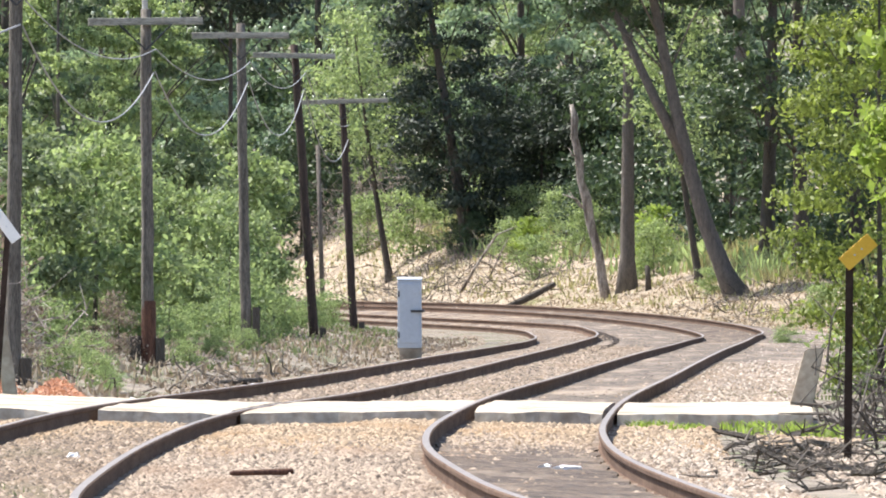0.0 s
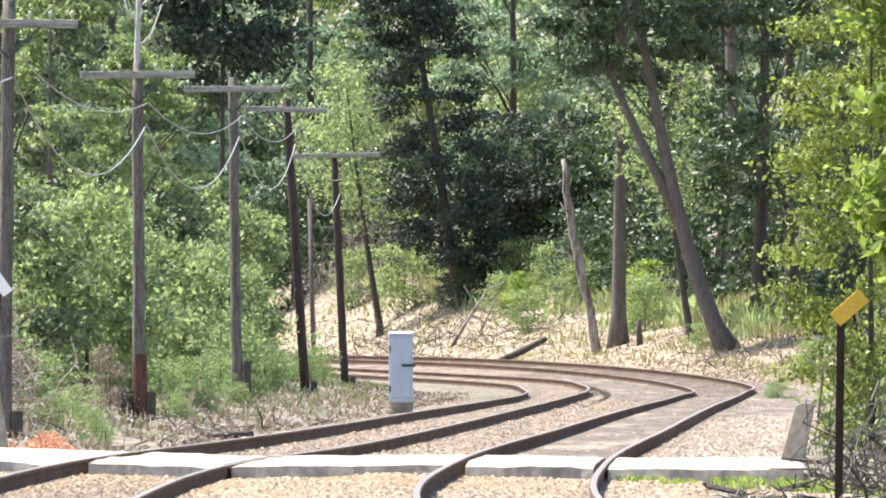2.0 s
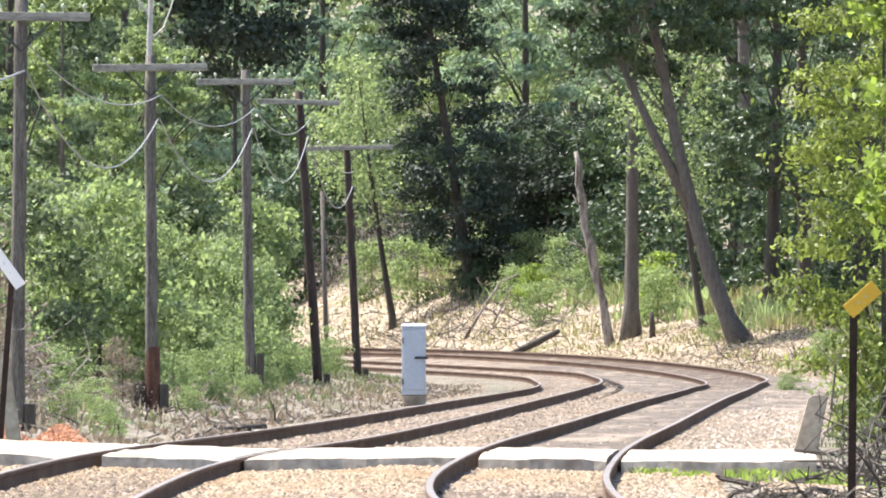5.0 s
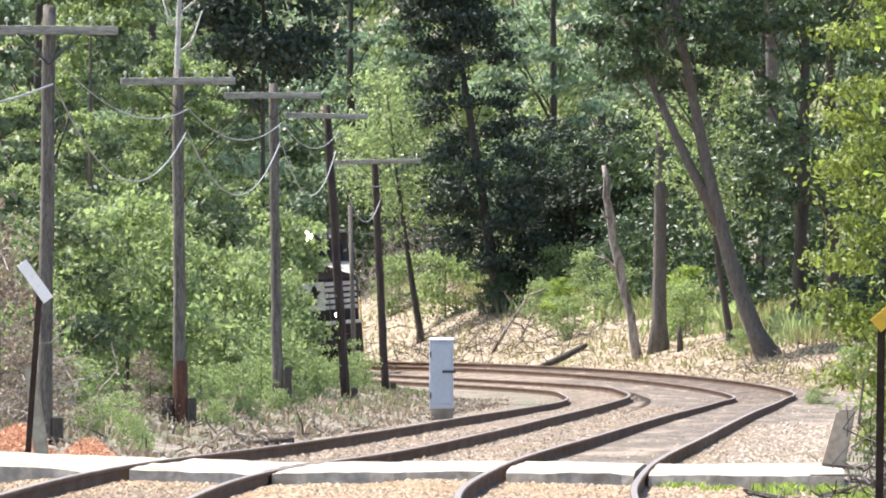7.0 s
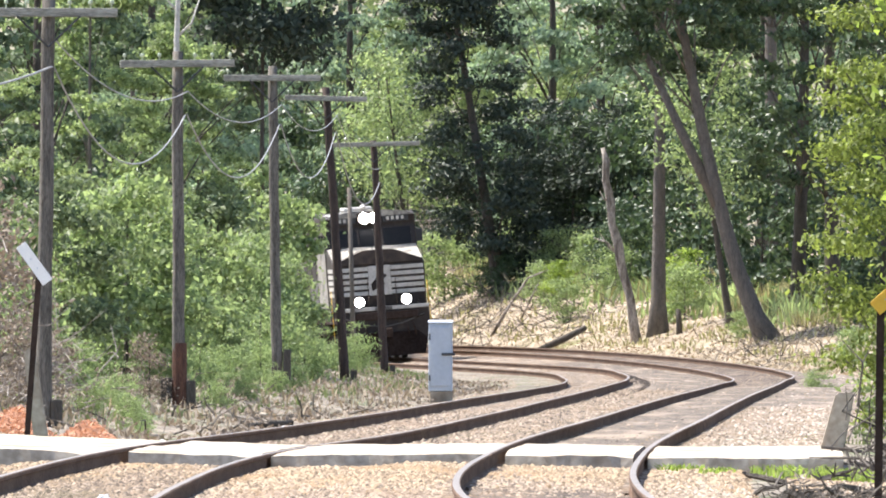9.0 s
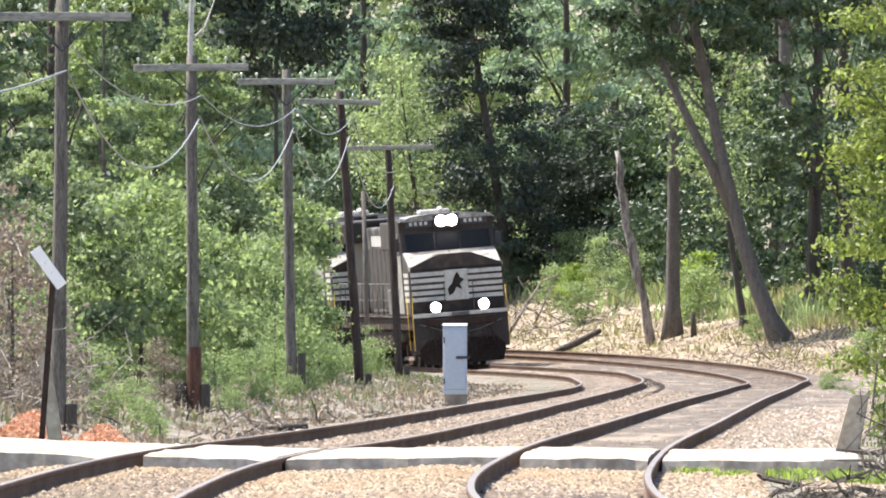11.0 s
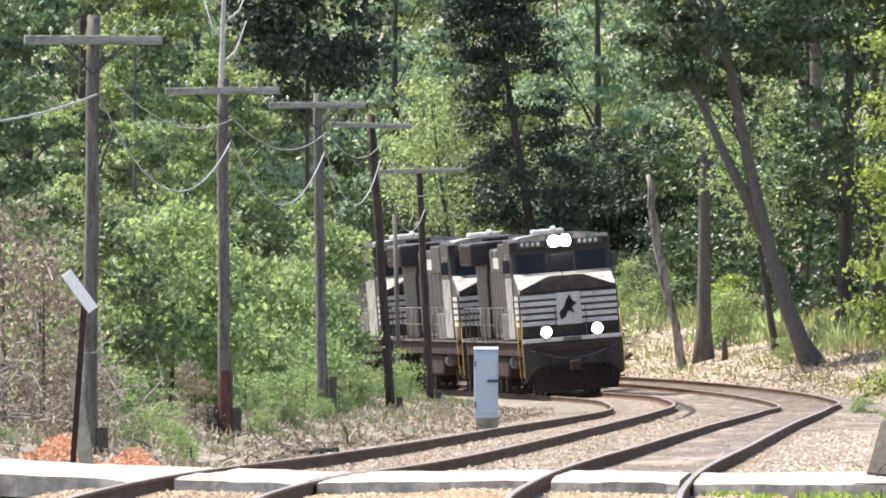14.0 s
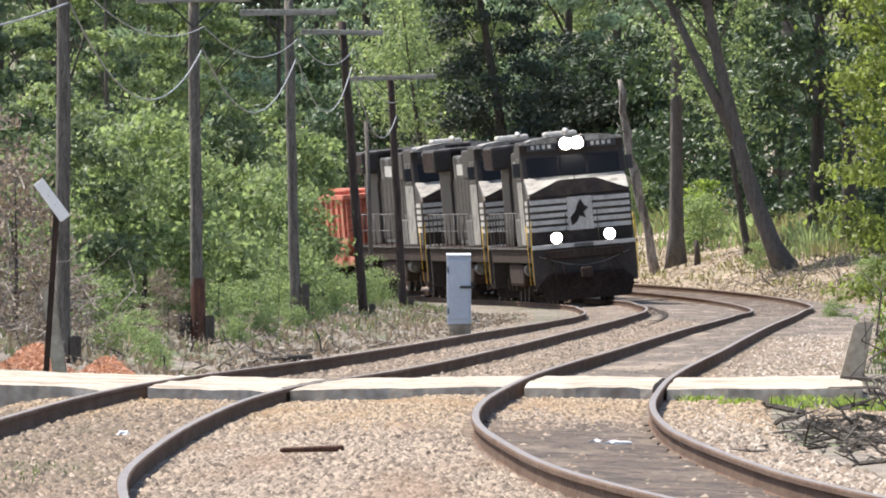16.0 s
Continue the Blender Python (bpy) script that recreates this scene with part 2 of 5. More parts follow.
def part(name, bm, material, parent=None, label=""):
    """Links a bmesh, or a finished mesh, as one object under a thing or a part."""
    if isinstance(bm, bmesh.types.BMesh):
        me = bpy.data.meshes.new(name)
        bm.to_mesh(me)
        bm.free()
        me.materials.append(material)
    else:
        me = bm
    ob = new(name, me)
    if parent is not None:
        ob.parent = parent
    if label:
        ob["label"] = label
    return ob


def box(x0, x1, y0, y1, z0, z1, bevel=0.02, bm=None, m=None):
    bm = bm or bmesh.new()
    made = bmesh.ops.create_cube(bm, size=1.0)["verts"]
    bmesh.ops.scale(bm, vec=(x1 - x0, y1 - y0, z1 - z0), verts=made)
    bmesh.ops.translate(bm, vec=((x0 + x1) / 2, (y0 + y1) / 2, (z0 + z1) / 2), verts=made)
    if m is not None:
        bmesh.ops.transform(bm, matrix=m, verts=made)
    if bevel:
        edges = list({e for v in made for e in v.link_edges})
        bmesh.ops.bevel(bm, geom=edges, offset=bevel, segments=2, affect="EDGES", profile=0.5)
    return bm


def extrude_profile(pts, x0, x1, bevel=0.03, bm=None):
    """A side profile of (y, z) points carried from x0 to x1."""
    bm = bm or bmesh.new()
    a = [bm.verts.new((x0, y, z)) for y, z in pts]
    b = [bm.verts.new((x1, y, z)) for y, z in pts]
    bm.faces.new(a)
    bm.faces.new(b[::-1])
    for i in range(len(pts)):
        j = (i + 1) % len(pts)
        bm.faces.new((a[j], a[i], b[i], b[j]))
    bmesh.ops.recalc_face_normals(bm, faces=bm.faces)
    if bevel:
        bmesh.ops.bevel(bm, geom=list(bm.edges), offset=bevel, segments=2, affect="EDGES", profile=0.5)
    return bm


def tube_data(points, radii, sides=7, verts=None, faces=None):
    """A tapered tube along points; appends to verts and faces."""
    verts = [] if verts is None else verts
    faces = [] if faces is None else faces
    base = len(verts)
    pts = [Vector(p) for p in points]
    for i, p in enumerate(pts):
        way = (pts[min(i + 1, len(pts) - 1)] - pts[max(i - 1, 0)]).normalized()
        side = way.cross(Vector((0.13, 0.97, 0.2)) if abs(way.y) < 0.9 else Vector((1, 0, 0))).normalized()
        up = side.cross(way)
        for k in range(sides):
            a = 2 * pi * k / sides
            verts.append(p + (side * cos(a) + up * sin(a)) * radii[i])
    for i in range(len(pts) - 1):
        for k in range(sides):
            k2 = (k + 1) % sides
            faces.append((base + i * sides + k, base + i * sides + k2, base + (i + 1) * sides + k2, base + (i + 1) * sides + k))
    faces.append(tuple(base + k for k in range(sides))[::-1])
    faces.append(tuple(base + (len(pts) - 1) * sides + k for k in range(sides)))
    return verts, faces


def tube(name, points, radii, material, parent=None, sides=7, label=""):
    v, f = tube_data(points, radii, sides)
    return part(name, mesh_of(name, v, f, material, smooth=True), None, parent, label)


def lathe(profile, sides=14, axis="z"):
    """A turned body from (radius, height) points."""
    bm = bmesh.new()
    rings = []
    for r, h in profile:
        ring = []
        for k in range(sides):
            a = 2 * pi * k / sides
            p = (r * cos(a), r * sin(a), h) if axis == "z" else ((h, r * cos(a), r * sin(a)) if axis == "x" else (r * cos(a), h, r * sin(a)))
            ring.append(bm.verts.new(p))
        rings.append(ring)
    for r0, r1 in zip(rings, rings[1:]):
        for k in range(sides):
            bm.faces.new((r0[k], r0[(k + 1) % sides], r1[(k + 1) % sides], r1[k]))
    bm.faces.new(rings[0][::-1])
    bm.faces.new(rings[-1])
    bmesh.ops.recalc_face_normals(bm, faces=bm.faces)
    return bm


def leaves_mesh(name, centres, size, material, rng, flat=1.1, slim=0.55, lay=1.0, out=None):
    """Folded four-cornered leaves at the given places: an (n, 3) array; out: the way each one faces."""
    c = np.asarray(centres, float)
    n = len(c)
    way = rng.normal(size=(n, 3))
    way[:, 2] = (way[:, 2] - 0.35) * lay
    way /= np.linalg.norm(way, axis=1)[:, None]
    up = rng.normal(size=(n, 3)) * flat + np.array((0, 0, 1.0))
    if out is not None:
        up = rng.normal(size=(n, 3)) * 0.45 + out + np.array((0, 0, 0.45))
    side = np.cross(way, up)
    side /= np.linalg.norm(side, axis=1)[:, None] + 1e-9
    nor = np.cross(side, way)
    s = (size * rng.uniform(0.6, 1.35, n))[:, None]
    tail, tip = c - way * s * 0.5, c + way * s * 0.5
    mid = c - way * s * 0.08
    left, right = mid + side * s * slim * 0.5 + nor * s * 0.10, mid - side * s * slim * 0.5 + nor * s * 0.10
    v = np.stack([tail, right, tip, left], 1).reshape(-1, 3)
    me = bpy.data.meshes.new(name)
    me.vertices.add(4 * n)
    me.vertices.foreach_set("co", v.ravel())
    me.loops.add(6 * n)
    i = np.arange(n)[:, None] * 4
    me.loops.foreach_set("vertex_index", (i + np.array((0, 1, 2, 0, 2, 3))).ravel())
    me.polygons.add(2 * n)
    me.polygons.foreach_set("loop_start", np.arange(2 * n) * 3)
    me.materials.append(material)
    me.update(calc_edges=True)
    return me


def blades_mesh(name, feet, height, material, rng, width=0.03, lean=0.5):
    """Bent grass blades standing on the given feet: an (n, 3) array; height: a number or one for each."""
    c = np.asarray(feet, float)
    n = len(c)
    a = rng.uniform(0, 2 * pi, n)
    d = np.stack([np.cos(a), np.sin(a), np.zeros(n)], 1)
    w = np.stack([-np.sin(a), np.cos(a), np.zeros(n)], 1)
    a2 = rng.uniform(0, 2 * pi, n)
    w = np.stack([np.cos(a2), np.sin(a2), np.zeros(n)], 1)
    h = (np.asarray(height) * rng.uniform(0.5, 1.3, n))[:, None]
    l = rng.uniform(0, lean, n)[:, None]
    ww = width * rng.uniform(0.6, 1.4, n)[:, None]
    up = np.array((0, 0, 1.0))
    p0, p1, p2 = c - up * 0.03, c + up * h * 0.6 + d * h * l * 0.35, c + up * h + d * h * l
    v = np.stack([p0 - w * ww, p0 + w * ww, p1 + w * ww * 0.8, p1 - w * ww * 0.8, p2], 1).reshape(-1, 3)
    me = bpy.data.meshes.new(name)
    me.vertices.add(5 * n)
    me.vertices.foreach_set("co", v.ravel())
    me.loops.add(9 * n)
    i = np.arange(n)[:, None] * 5
    me.loops.foreach_set("vertex_index", (i + np.array((0, 1, 2, 0, 2, 3, 3, 2, 4))).ravel())
    me.polygons.add(3 * n)
    me.polygons.foreach_set("loop_start", np.arange(3 * n) * 3)
    me.materials.append(material)
    me.update(calc_edges=True)
    return me


# ---------------------------------------------------------------- plan: two tracks on a long S
# centre lines: distance ahead, offset to the right, rail height, height of the right rail over the left
LEFT = [
        (20.0, -0.6, -0.02, -0.08), (98.0, -2.74, 0.0, -0.08), (113.0, -3.07, 0.0, -0.08), (128.0, -3.18, 0.0, -0.08), (150.0, -3.2, 0.0, -0.06), (188.0, -2.8, 0.0, -0.05),
        (216.0, -1.82, 0.0, -0.06), (262.0, -0.58, 0.0, -0.03), (313.0, 0.6, 0.0, 0.0), (373.4, 1.97, -0.009, 0.06), (418.2, 2.79, -0.026, 0.1), (471.0, 3.08, -0.046, 0.12),
        (520.0, 2.52, -0.022, 0.12), (565.8, -1.09, 0.072, 0.12), (588.6, -3.85, 0.155, 0.12), (613.6, -7.38, 0.228, 0.12), (644.8, -12.58, 0.301, 0.1), (686.4, -20.8, 0.415, 0.08),
        (748.8, -36.4, 0.415, 0.04), (832.0, -62.4, 0.415, 0), (936.0, -100.88, 0.415, 0)]
RIGHT = [
        (20.0, 7.6, -0.02, -0.08), (99.0, 1.5, 0.0, -0.08), (108.5, 1.14, 0.0, -0.08), (123.0, 0.84, 0.0, -0.08), (139.0, 0.63, 0.0, -0.07), (154.0, 0.62, 0.0, -0.05),
        (185.0, 0.98, 0.0, -0.04), (256.0, 2.57, 0.0, 0.0), (325.0, 4.2, 0.0, 0.04), (406.5, 6.2, -0.021, 0.08), (472.1, 7.45, -0.036, 0.11), (496.8, 7.33, 0.021, 0.12),
        (520.0, 6.71, 0.114, 0.12), (542.9, 5.2, 0.259, 0.12), (565.8, 3.07, 0.384, 0.12), (588.6, 0.36, 0.478, 0.12), (613.6, -3.22, 0.519, 0.12), (644.8, -8.53, 0.55, 0.1),
        (686.4, -16.85, 0.571, 0.08), (748.8, -32.45, 0.571, 0.04), (832.0, -58.24, 0.571, 0), (936.0, -96.72, 0.571, 0)]


def line_through(rows):
    """Smooth curves through the plan's rows: each value as a table over the distance ahead, in steps of 1 m."""
    a = np.array(rows, float)
    d = np.arange(a[0, 0], a[-1, 0] + 1)
    out = []
    h = np.diff(a[:, 0])
    for c in (1, 2, 3):
        y = a[:, c]
        s = np.diff(y) / h
        m = np.concatenate([[s[0]], (s[:-1] * h[1:] + s[1:] * h[:-1]) / (h[1:] + h[:-1]), [s[-1]]])
        k = np.clip(np.searchsorted(a[:, 0], d, "right") - 1, 0, len(h) - 1)
        u = (d - a[k, 0]) / h[k]
        v = ((1 + 2 * u) * (1 - u) ** 2 * y[k] + u * (1 - u) ** 2 * h[k] * m[k] + u * u * (3 - 2 * u) * y[k + 1] + u * u * (u - 1) * h[k] * m[k + 1])
        for _ in range(6):
            v[5:-5] = np.convolve(v, np.ones(5) / 5, "same")[5:-5]
        out.append(v)
    return (d, *out)


LX, RX = line_through(LEFT), line_through(RIGHT)


def at(line, d, what=1):
    return np.interp(d, line[0], line[what])


GAUGE = 1.505   # between the centres of the rail heads


def rolling(x, y):
    return (np.sin(x * 0.9 + y * 0.13) * np.sin(y * 0.21 - x * 0.4) + 0.5 * np.sin(x * 2.3 + 1.3) * np.sin(y * 0.7 + x)) * 0.06


def ground_z(x, y):
    """Height of the ground: a level bed under the tracks, verges beside them, a bank outside the far bend."""
    x, y = np.asarray(x, float), np.asarray(y, float)
    lx, rx, lz, rz = at(LX, y), at(RX, y), at(LX, y, 2), at(RX, y, 2)
    u = np.clip((x - lx) / (rx - lx), 0, 1)
    z = lz + (rz - lz) * u - 0.21
    q = np.maximum(lx - x - 1.9, 0)
    z = z - 0.10 * np.clip(q / 1.2, 0, 1) + 0.15 * np.clip(q - 1.2, 0, 9) + 0.03 * np.clip(q - 10, 0, 60)
    q = np.maximum(x - rx - 1.9, 0)
    far = np.clip((y - 488) / 62, 0, 1)
    steep = np.interp(y, [445, 540, 567, 598, 650, 830], [0.0, 0.13, 0.20, 0.28, 0.52, 0.55])
    near_side = -0.06 * np.clip(q - 1.0, 0, 2) + 0.07 * np.clip(q - 3, 0, 12)
    bank = steep * np.clip(q - 0.4, 0, 5.5) + 0.10 * np.clip(q - 5.5, 0, 45)
    z = z + near_side * (1 - far) + bank * far
    rough = np.clip((np.maximum(lx - x, x - rx) - 1.8) / 2, 0, 1)
    return z + rolling(x, y) * rough


def grid_mesh(name, xs, ys, zf, material, smooth=True):
    """A sheet over rows xs (one row of x for each y) and ys."""
    ys = np.asarray(ys, float)
    X = np.asarray(xs, float)
    n, m = X.shape
    Y = np.repeat(ys[:, None], m, 1)
    Z = zf(X, Y)
    v = np.stack([X, Y, Z], -1).reshape(-1, 3)
    i = (np.arange(n - 1)[:, None] * m + np.arange(m - 1)[None, :]).ravel()
    me = bpy.data.meshes.new(name)
    me.vertices.add(len(v))
    me.vertices.foreach_set("co", v.ravel())
    me.loops.add(4 * len(i))
    me.loops.foreach_set("vertex_index", np.stack([i, i + 1, i + m + 1, i + m], 1).ravel())
    me.polygons.add(len(i))
    me.polygons.foreach_set("loop_start", np.arange(len(i)) * 4)
    me.materials.append(material)
    me.polygons.foreach_set("use_smooth", [smooth] * len(i))
    me.update(calc_edges=True)
    return me


# ---------------------------------------------------------------- ground
def build_ground():
    ys = np.concatenate([[-2500, -900, -300, -80], np.arange(0, 780, 2.0), np.arange(780, 960, 12.0), [1000, 1300, 2000, 3500]])
    cross = np.concatenate([[-3000, -900, -300, -120, -60], np.arange(-40, -14, 2.0), np.arange(-14, 20, 0.5), np.arange(20, 60, 4.0), [90, 150, 400, 1000, 3000]])
    xs = np.array([cross + 0.5 * (at(LX, y) + at(RX, y)) for y in ys])
    g = part("ground", grid_mesh("ground", xs, ys, ground_z, M["soil"]), None)
    tagged(g, "brown verge soil with sparse weeds beside the tracks", "ground", kind="structure")

    # dry leaf litter lies over the bank outside the bend
    ys = np.arange(440, 750, 1.5)
    xs = np.array([at(RX, y) + 2.2 + 0.5 * sin(y * 0.31) + np.linspace(0, 1, 60) ** 1.3 * 26 for y in ys])
    b = part("leaf_litter_bank", grid_mesh("leaf_litter_bank", xs, ys, lambda x, y: ground_z(x, y) + 0.035, M["litter"]), None)
    tagged(b, "sunlit bank covered in pale dry leaf litter", "bank", kind="structure")


def build_ballast():
    ys = np.arange(22, 860, 1.0)
    rows = []
    for y in ys:
        a, b = at(LX, y), at(RX, y)
        wide = 2.1 if y < 200 or y > 490 else 3.2
        left, right = a - 2.0 - 0.25 * sin(y * 0.37) - 0.15 * sin(y * 1.1), b + wide + 0.3 * sin(y * 0.29 + 1) + 0.15 * sin(y * 0.9)
        rows.append(np.linspace(left, right, 46))

    def height(x, y):
        lx, rx = at(LX, y), at(RX, y)
        lz, rz, lb, rb = at(LX, y, 2), at(RX, y, 2), at(LX, y, 3), at(RX, y, 3)
        u = np.clip((x - lx) / (rx - lx), 0, 1)
        tilt = np.clip(x - lx, -1, 1) * lb / GAUGE * (1 - u) + np.clip(x - rx, -1, 1) * rb / GAUGE * u
        z = lz + (rz - lz) * u - 0.155 + tilt
        bed = rz - 0.150 + (x - rx) * rb / GAUGE
        z = z + np.clip((x - rx + 1.9) / 0.45, 0, 1) * (x < rx - 0.7) * np.maximum(bed - z, 0)
        edge = np.maximum(lx - 1.62 - x, x - rx - np.where((y < 200) | (y > 490), 1.75, 2.75))
        z = z - np.clip(edge, 0, 0.6) * 0.55
        return z + 0.012 * np.sin(x * 7.3 + y * 3.1) * np.sin(y * 5.7 - x * 2)
    b = part("ballast_bed", grid_mesh("ballast_bed", np.array(rows), ys, height, M["ballast"]), None)
    tagged(b, "tan and pinkish crushed stone ballast under both tracks", "ballast", kind="structure")

    # trodden dirt between and beside the rails of the right-hand track, and one sheet of painted shade
    for name, q0, q1, y0, y1, material, label in (("soiled_ballast", -2.9, -0.84, 395, 560, M["fouled_shaded"], "brown soiled ballast between the two tracks in the bend"),
                                                  # this sheet's brown stands for tree shade on the shoulder
                                                  ("soiled_ballast", 0.84, 2.5, 310, 560, M["fouled_shaded"], "brown sheet standing for shade outside the right track in the bend"),
                                                  ("track_dirt", -0.69, 0.69, 97, 164, M["dirt"], "dark oily dirt between the rails of the right track"),
                                                  ("soiled_ballast", -0.69, 0.69, 201, 430, M["fouled_shaded"], "brown soiled ballast between the rails of the right track"),
                                                  ("soiled_ballast", -0.69, 0.69, 430, 680, M["dirt"], "dark soiled ballast between the rails of the right track in the bend"),
                                                  ("soiled_ballast", -0.69, 0.69, 300, 680, M["fouled_shaded"], "brown soiled ballast between the rails of the left track in the bend"),
                                                  ("soiled_ballast", -0.69, 0.69, 97, 170, M["fouled_shaded"], "brown soiled ballast between the rails of the left track")):
        line = LX if "left" in label else RX
        yy = np.arange(y0, y1, 0.4)
        cross = np.linspace(0, 1, 12)
        xx = np.array([at(line, v) + q0 + (q1 - q0) * cross + 0.03 * np.sin(v * 1.3 + 9 * cross) for v in yy])
        cap = 0.020 if "left" not in label else 0.002
        sheet = part(name, grid_mesh(name, xx, yy, lambda x, y, cap=cap, y0=y0, y1=y1: height(x, y) + cap - 0.04 * np.clip((y0 + 8 - y) / 8, 0, 1) * (y0 > 205) - 0.012 * np.abs(np.sin(y * 1.9 + x)) - 0.05 * np.clip((y - (y1 - 6)) / 6, 0, 1), material), None)
        tagged(sheet, label, "dirt", kind="stuff")

    # loose chips on the nearest stretch
    rng = np.random.default_rng(4)
    n = 172000
    y = np.concatenate([97 + 90 * rng.uniform(0, 1, 117000) ** 1.25, 201 + 400 * rng.uniform(0, 1, 55000) ** 1.5])
    a, c = at(LX, y), at(RX, y)
    x = np.where(y < 190, rng.uniform(-5.6, 4.6, n), at(LX, y) - 2.4 + (at(RX, y) - at(LX, y) + 5.2) * rng.uniform(0, 1, n))
    keep = (x > a - 2.6) & (x < c + 3.2)
    for line in (LX, RX):
        for s in (-1, 1):
            keep &= np.abs(x - (at(line, y) + s * GAUGE / 2)) > 0.10
    # the chips lie thinner between the rails of the right-hand track, where timber and dirt show
    keep &= (np.abs(x - c) > 0.66) | (rng.uniform(0, 1, n) < np.where(y < 190, np.clip((y - 147 + 3 * np.sin(x * 5)) / 16, 0.022, 0.9), 0.13))
    keep &= (y < 183.5) | (y > 201)
    # few chips on the bend's brown sheets, the painted shade included
    on_sheets = ((y > 395) & (x > a + 0.8) & (x < c - 0.8)) | ((y > 310) & (x > c + 0.8)) | ((y > 300) & (np.abs(x - a) < 0.66))
    keep &= ~on_sheets | (rng.uniform(0, 1, n) < 0.22)
    x, y = x[keep], y[keep]
    inside = (x > at(LX, y) - 2.0) & (x < at(RX, y) + 2.2)
    z = np.where(inside, height(x, y), np.maximum(height(x, y), ground_z(x, y) - 0.01))
    n = len(x)
    corner = np.array([(1, 0, 0), (0, 1, 0), (-1, 0, 0), (0, -1, 0), (0.2, 0.1, 1)])
    tri = np.array([(0, 1, 4), (1, 2, 4), (2, 3, 4), (3, 0, 4)])
    size = rng.uniform(0.013, 0.036, (n, 1, 1)) * np.where(y < 190, 0.9, 0.95)[:, None, None]
    pts = corner[None] * rng.uniform(0.5, 1.3, (n, 5, 1)) * size * np.array((1.15, 1.15, 0.8))
    ang = rng.uniform(0, 2 * pi, n)
    ca, sa = np.cos(ang)[:, None], np.sin(ang)[:, None]
    px = pts[..., 0] * ca - pts[..., 1] * sa + x[:, None]
    py = pts[..., 0] * sa + pts[..., 1] * ca + y[:, None]
    pz = pts[..., 2] + z[:, None] + size[..., 0] * 0.1 + 0.008
    v = np.stack([px, py, pz], -1).reshape(-1, 3)
    f = (np.arange(n)[:, None, None] * 5 + tri[None]).reshape(-1, 3)
    me = bpy.data.meshes.new("ballast_chips")
    me.vertices.add(len(v))
    me.vertices.foreach_set("co", v.ravel())
    me.loops.add(3 * len(f))
    me.loops.foreach_set("vertex_index", f.ravel())
    me.polygons.add(len(f))
    me.polygons.foreach_set("loop_start", np.arange(len(f)) * 3)
    for name in ("stone", "stone_tan", "stone_grey", "stone_pale"):
        me.materials.append(M[name])
    wander = 6 * np.sin(x * 1.7 + 0.4) + 4 * np.sin(x * 4.1 + 1.0) + rng.normal(0, 5, n)
    kind = np.where((y > 160 + wander) & (y < 190), 1, 0)
    q = x - at(LX, y) + rng.normal(0, 0.25, n)
    kind = np.where((y < 190) & ((q < -0.75) | ((np.abs(q) < 0.6) & (rng.uniform(0, 1, n) < 0.8))) & (y < 172 + wander), 2, kind)
    kind = np.where((y > 201) & (rng.uniform(0, 1, n) < 0.45), 2, kind)
    shoulder = x - at(RX, y) + rng.normal(0, 0.2, n)
    kind = np.where((shoulder > 1.1) & ((y < 172 + wander) | (y > 201)) & (rng.uniform(0, 1, n) < 0.35), 3, kind)
    me.polygons.foreach_set("material_index", np.repeat(kind, 4).astype(np.int32))
    me.update(calc_edges=True)
    tagged(part("ballast_chips", me, None), "loose pale stone chips lying on the ballast", "gravel", kind="stuff")


RAIL = [(-0.07, -0.18), (0.07, -0.18), (0.07, -0.165), (0.012, -0.145), (0.010, -0.05), (0.036, -0.038), (0.037, -0.010), (0.028, 0.0),
        (-0.028, 0.0), (-0.037, -0.010), (-0.036, -0.038), (-0.010, -0.05), (-0.012, -0.145), (-0.07, -0.165)]


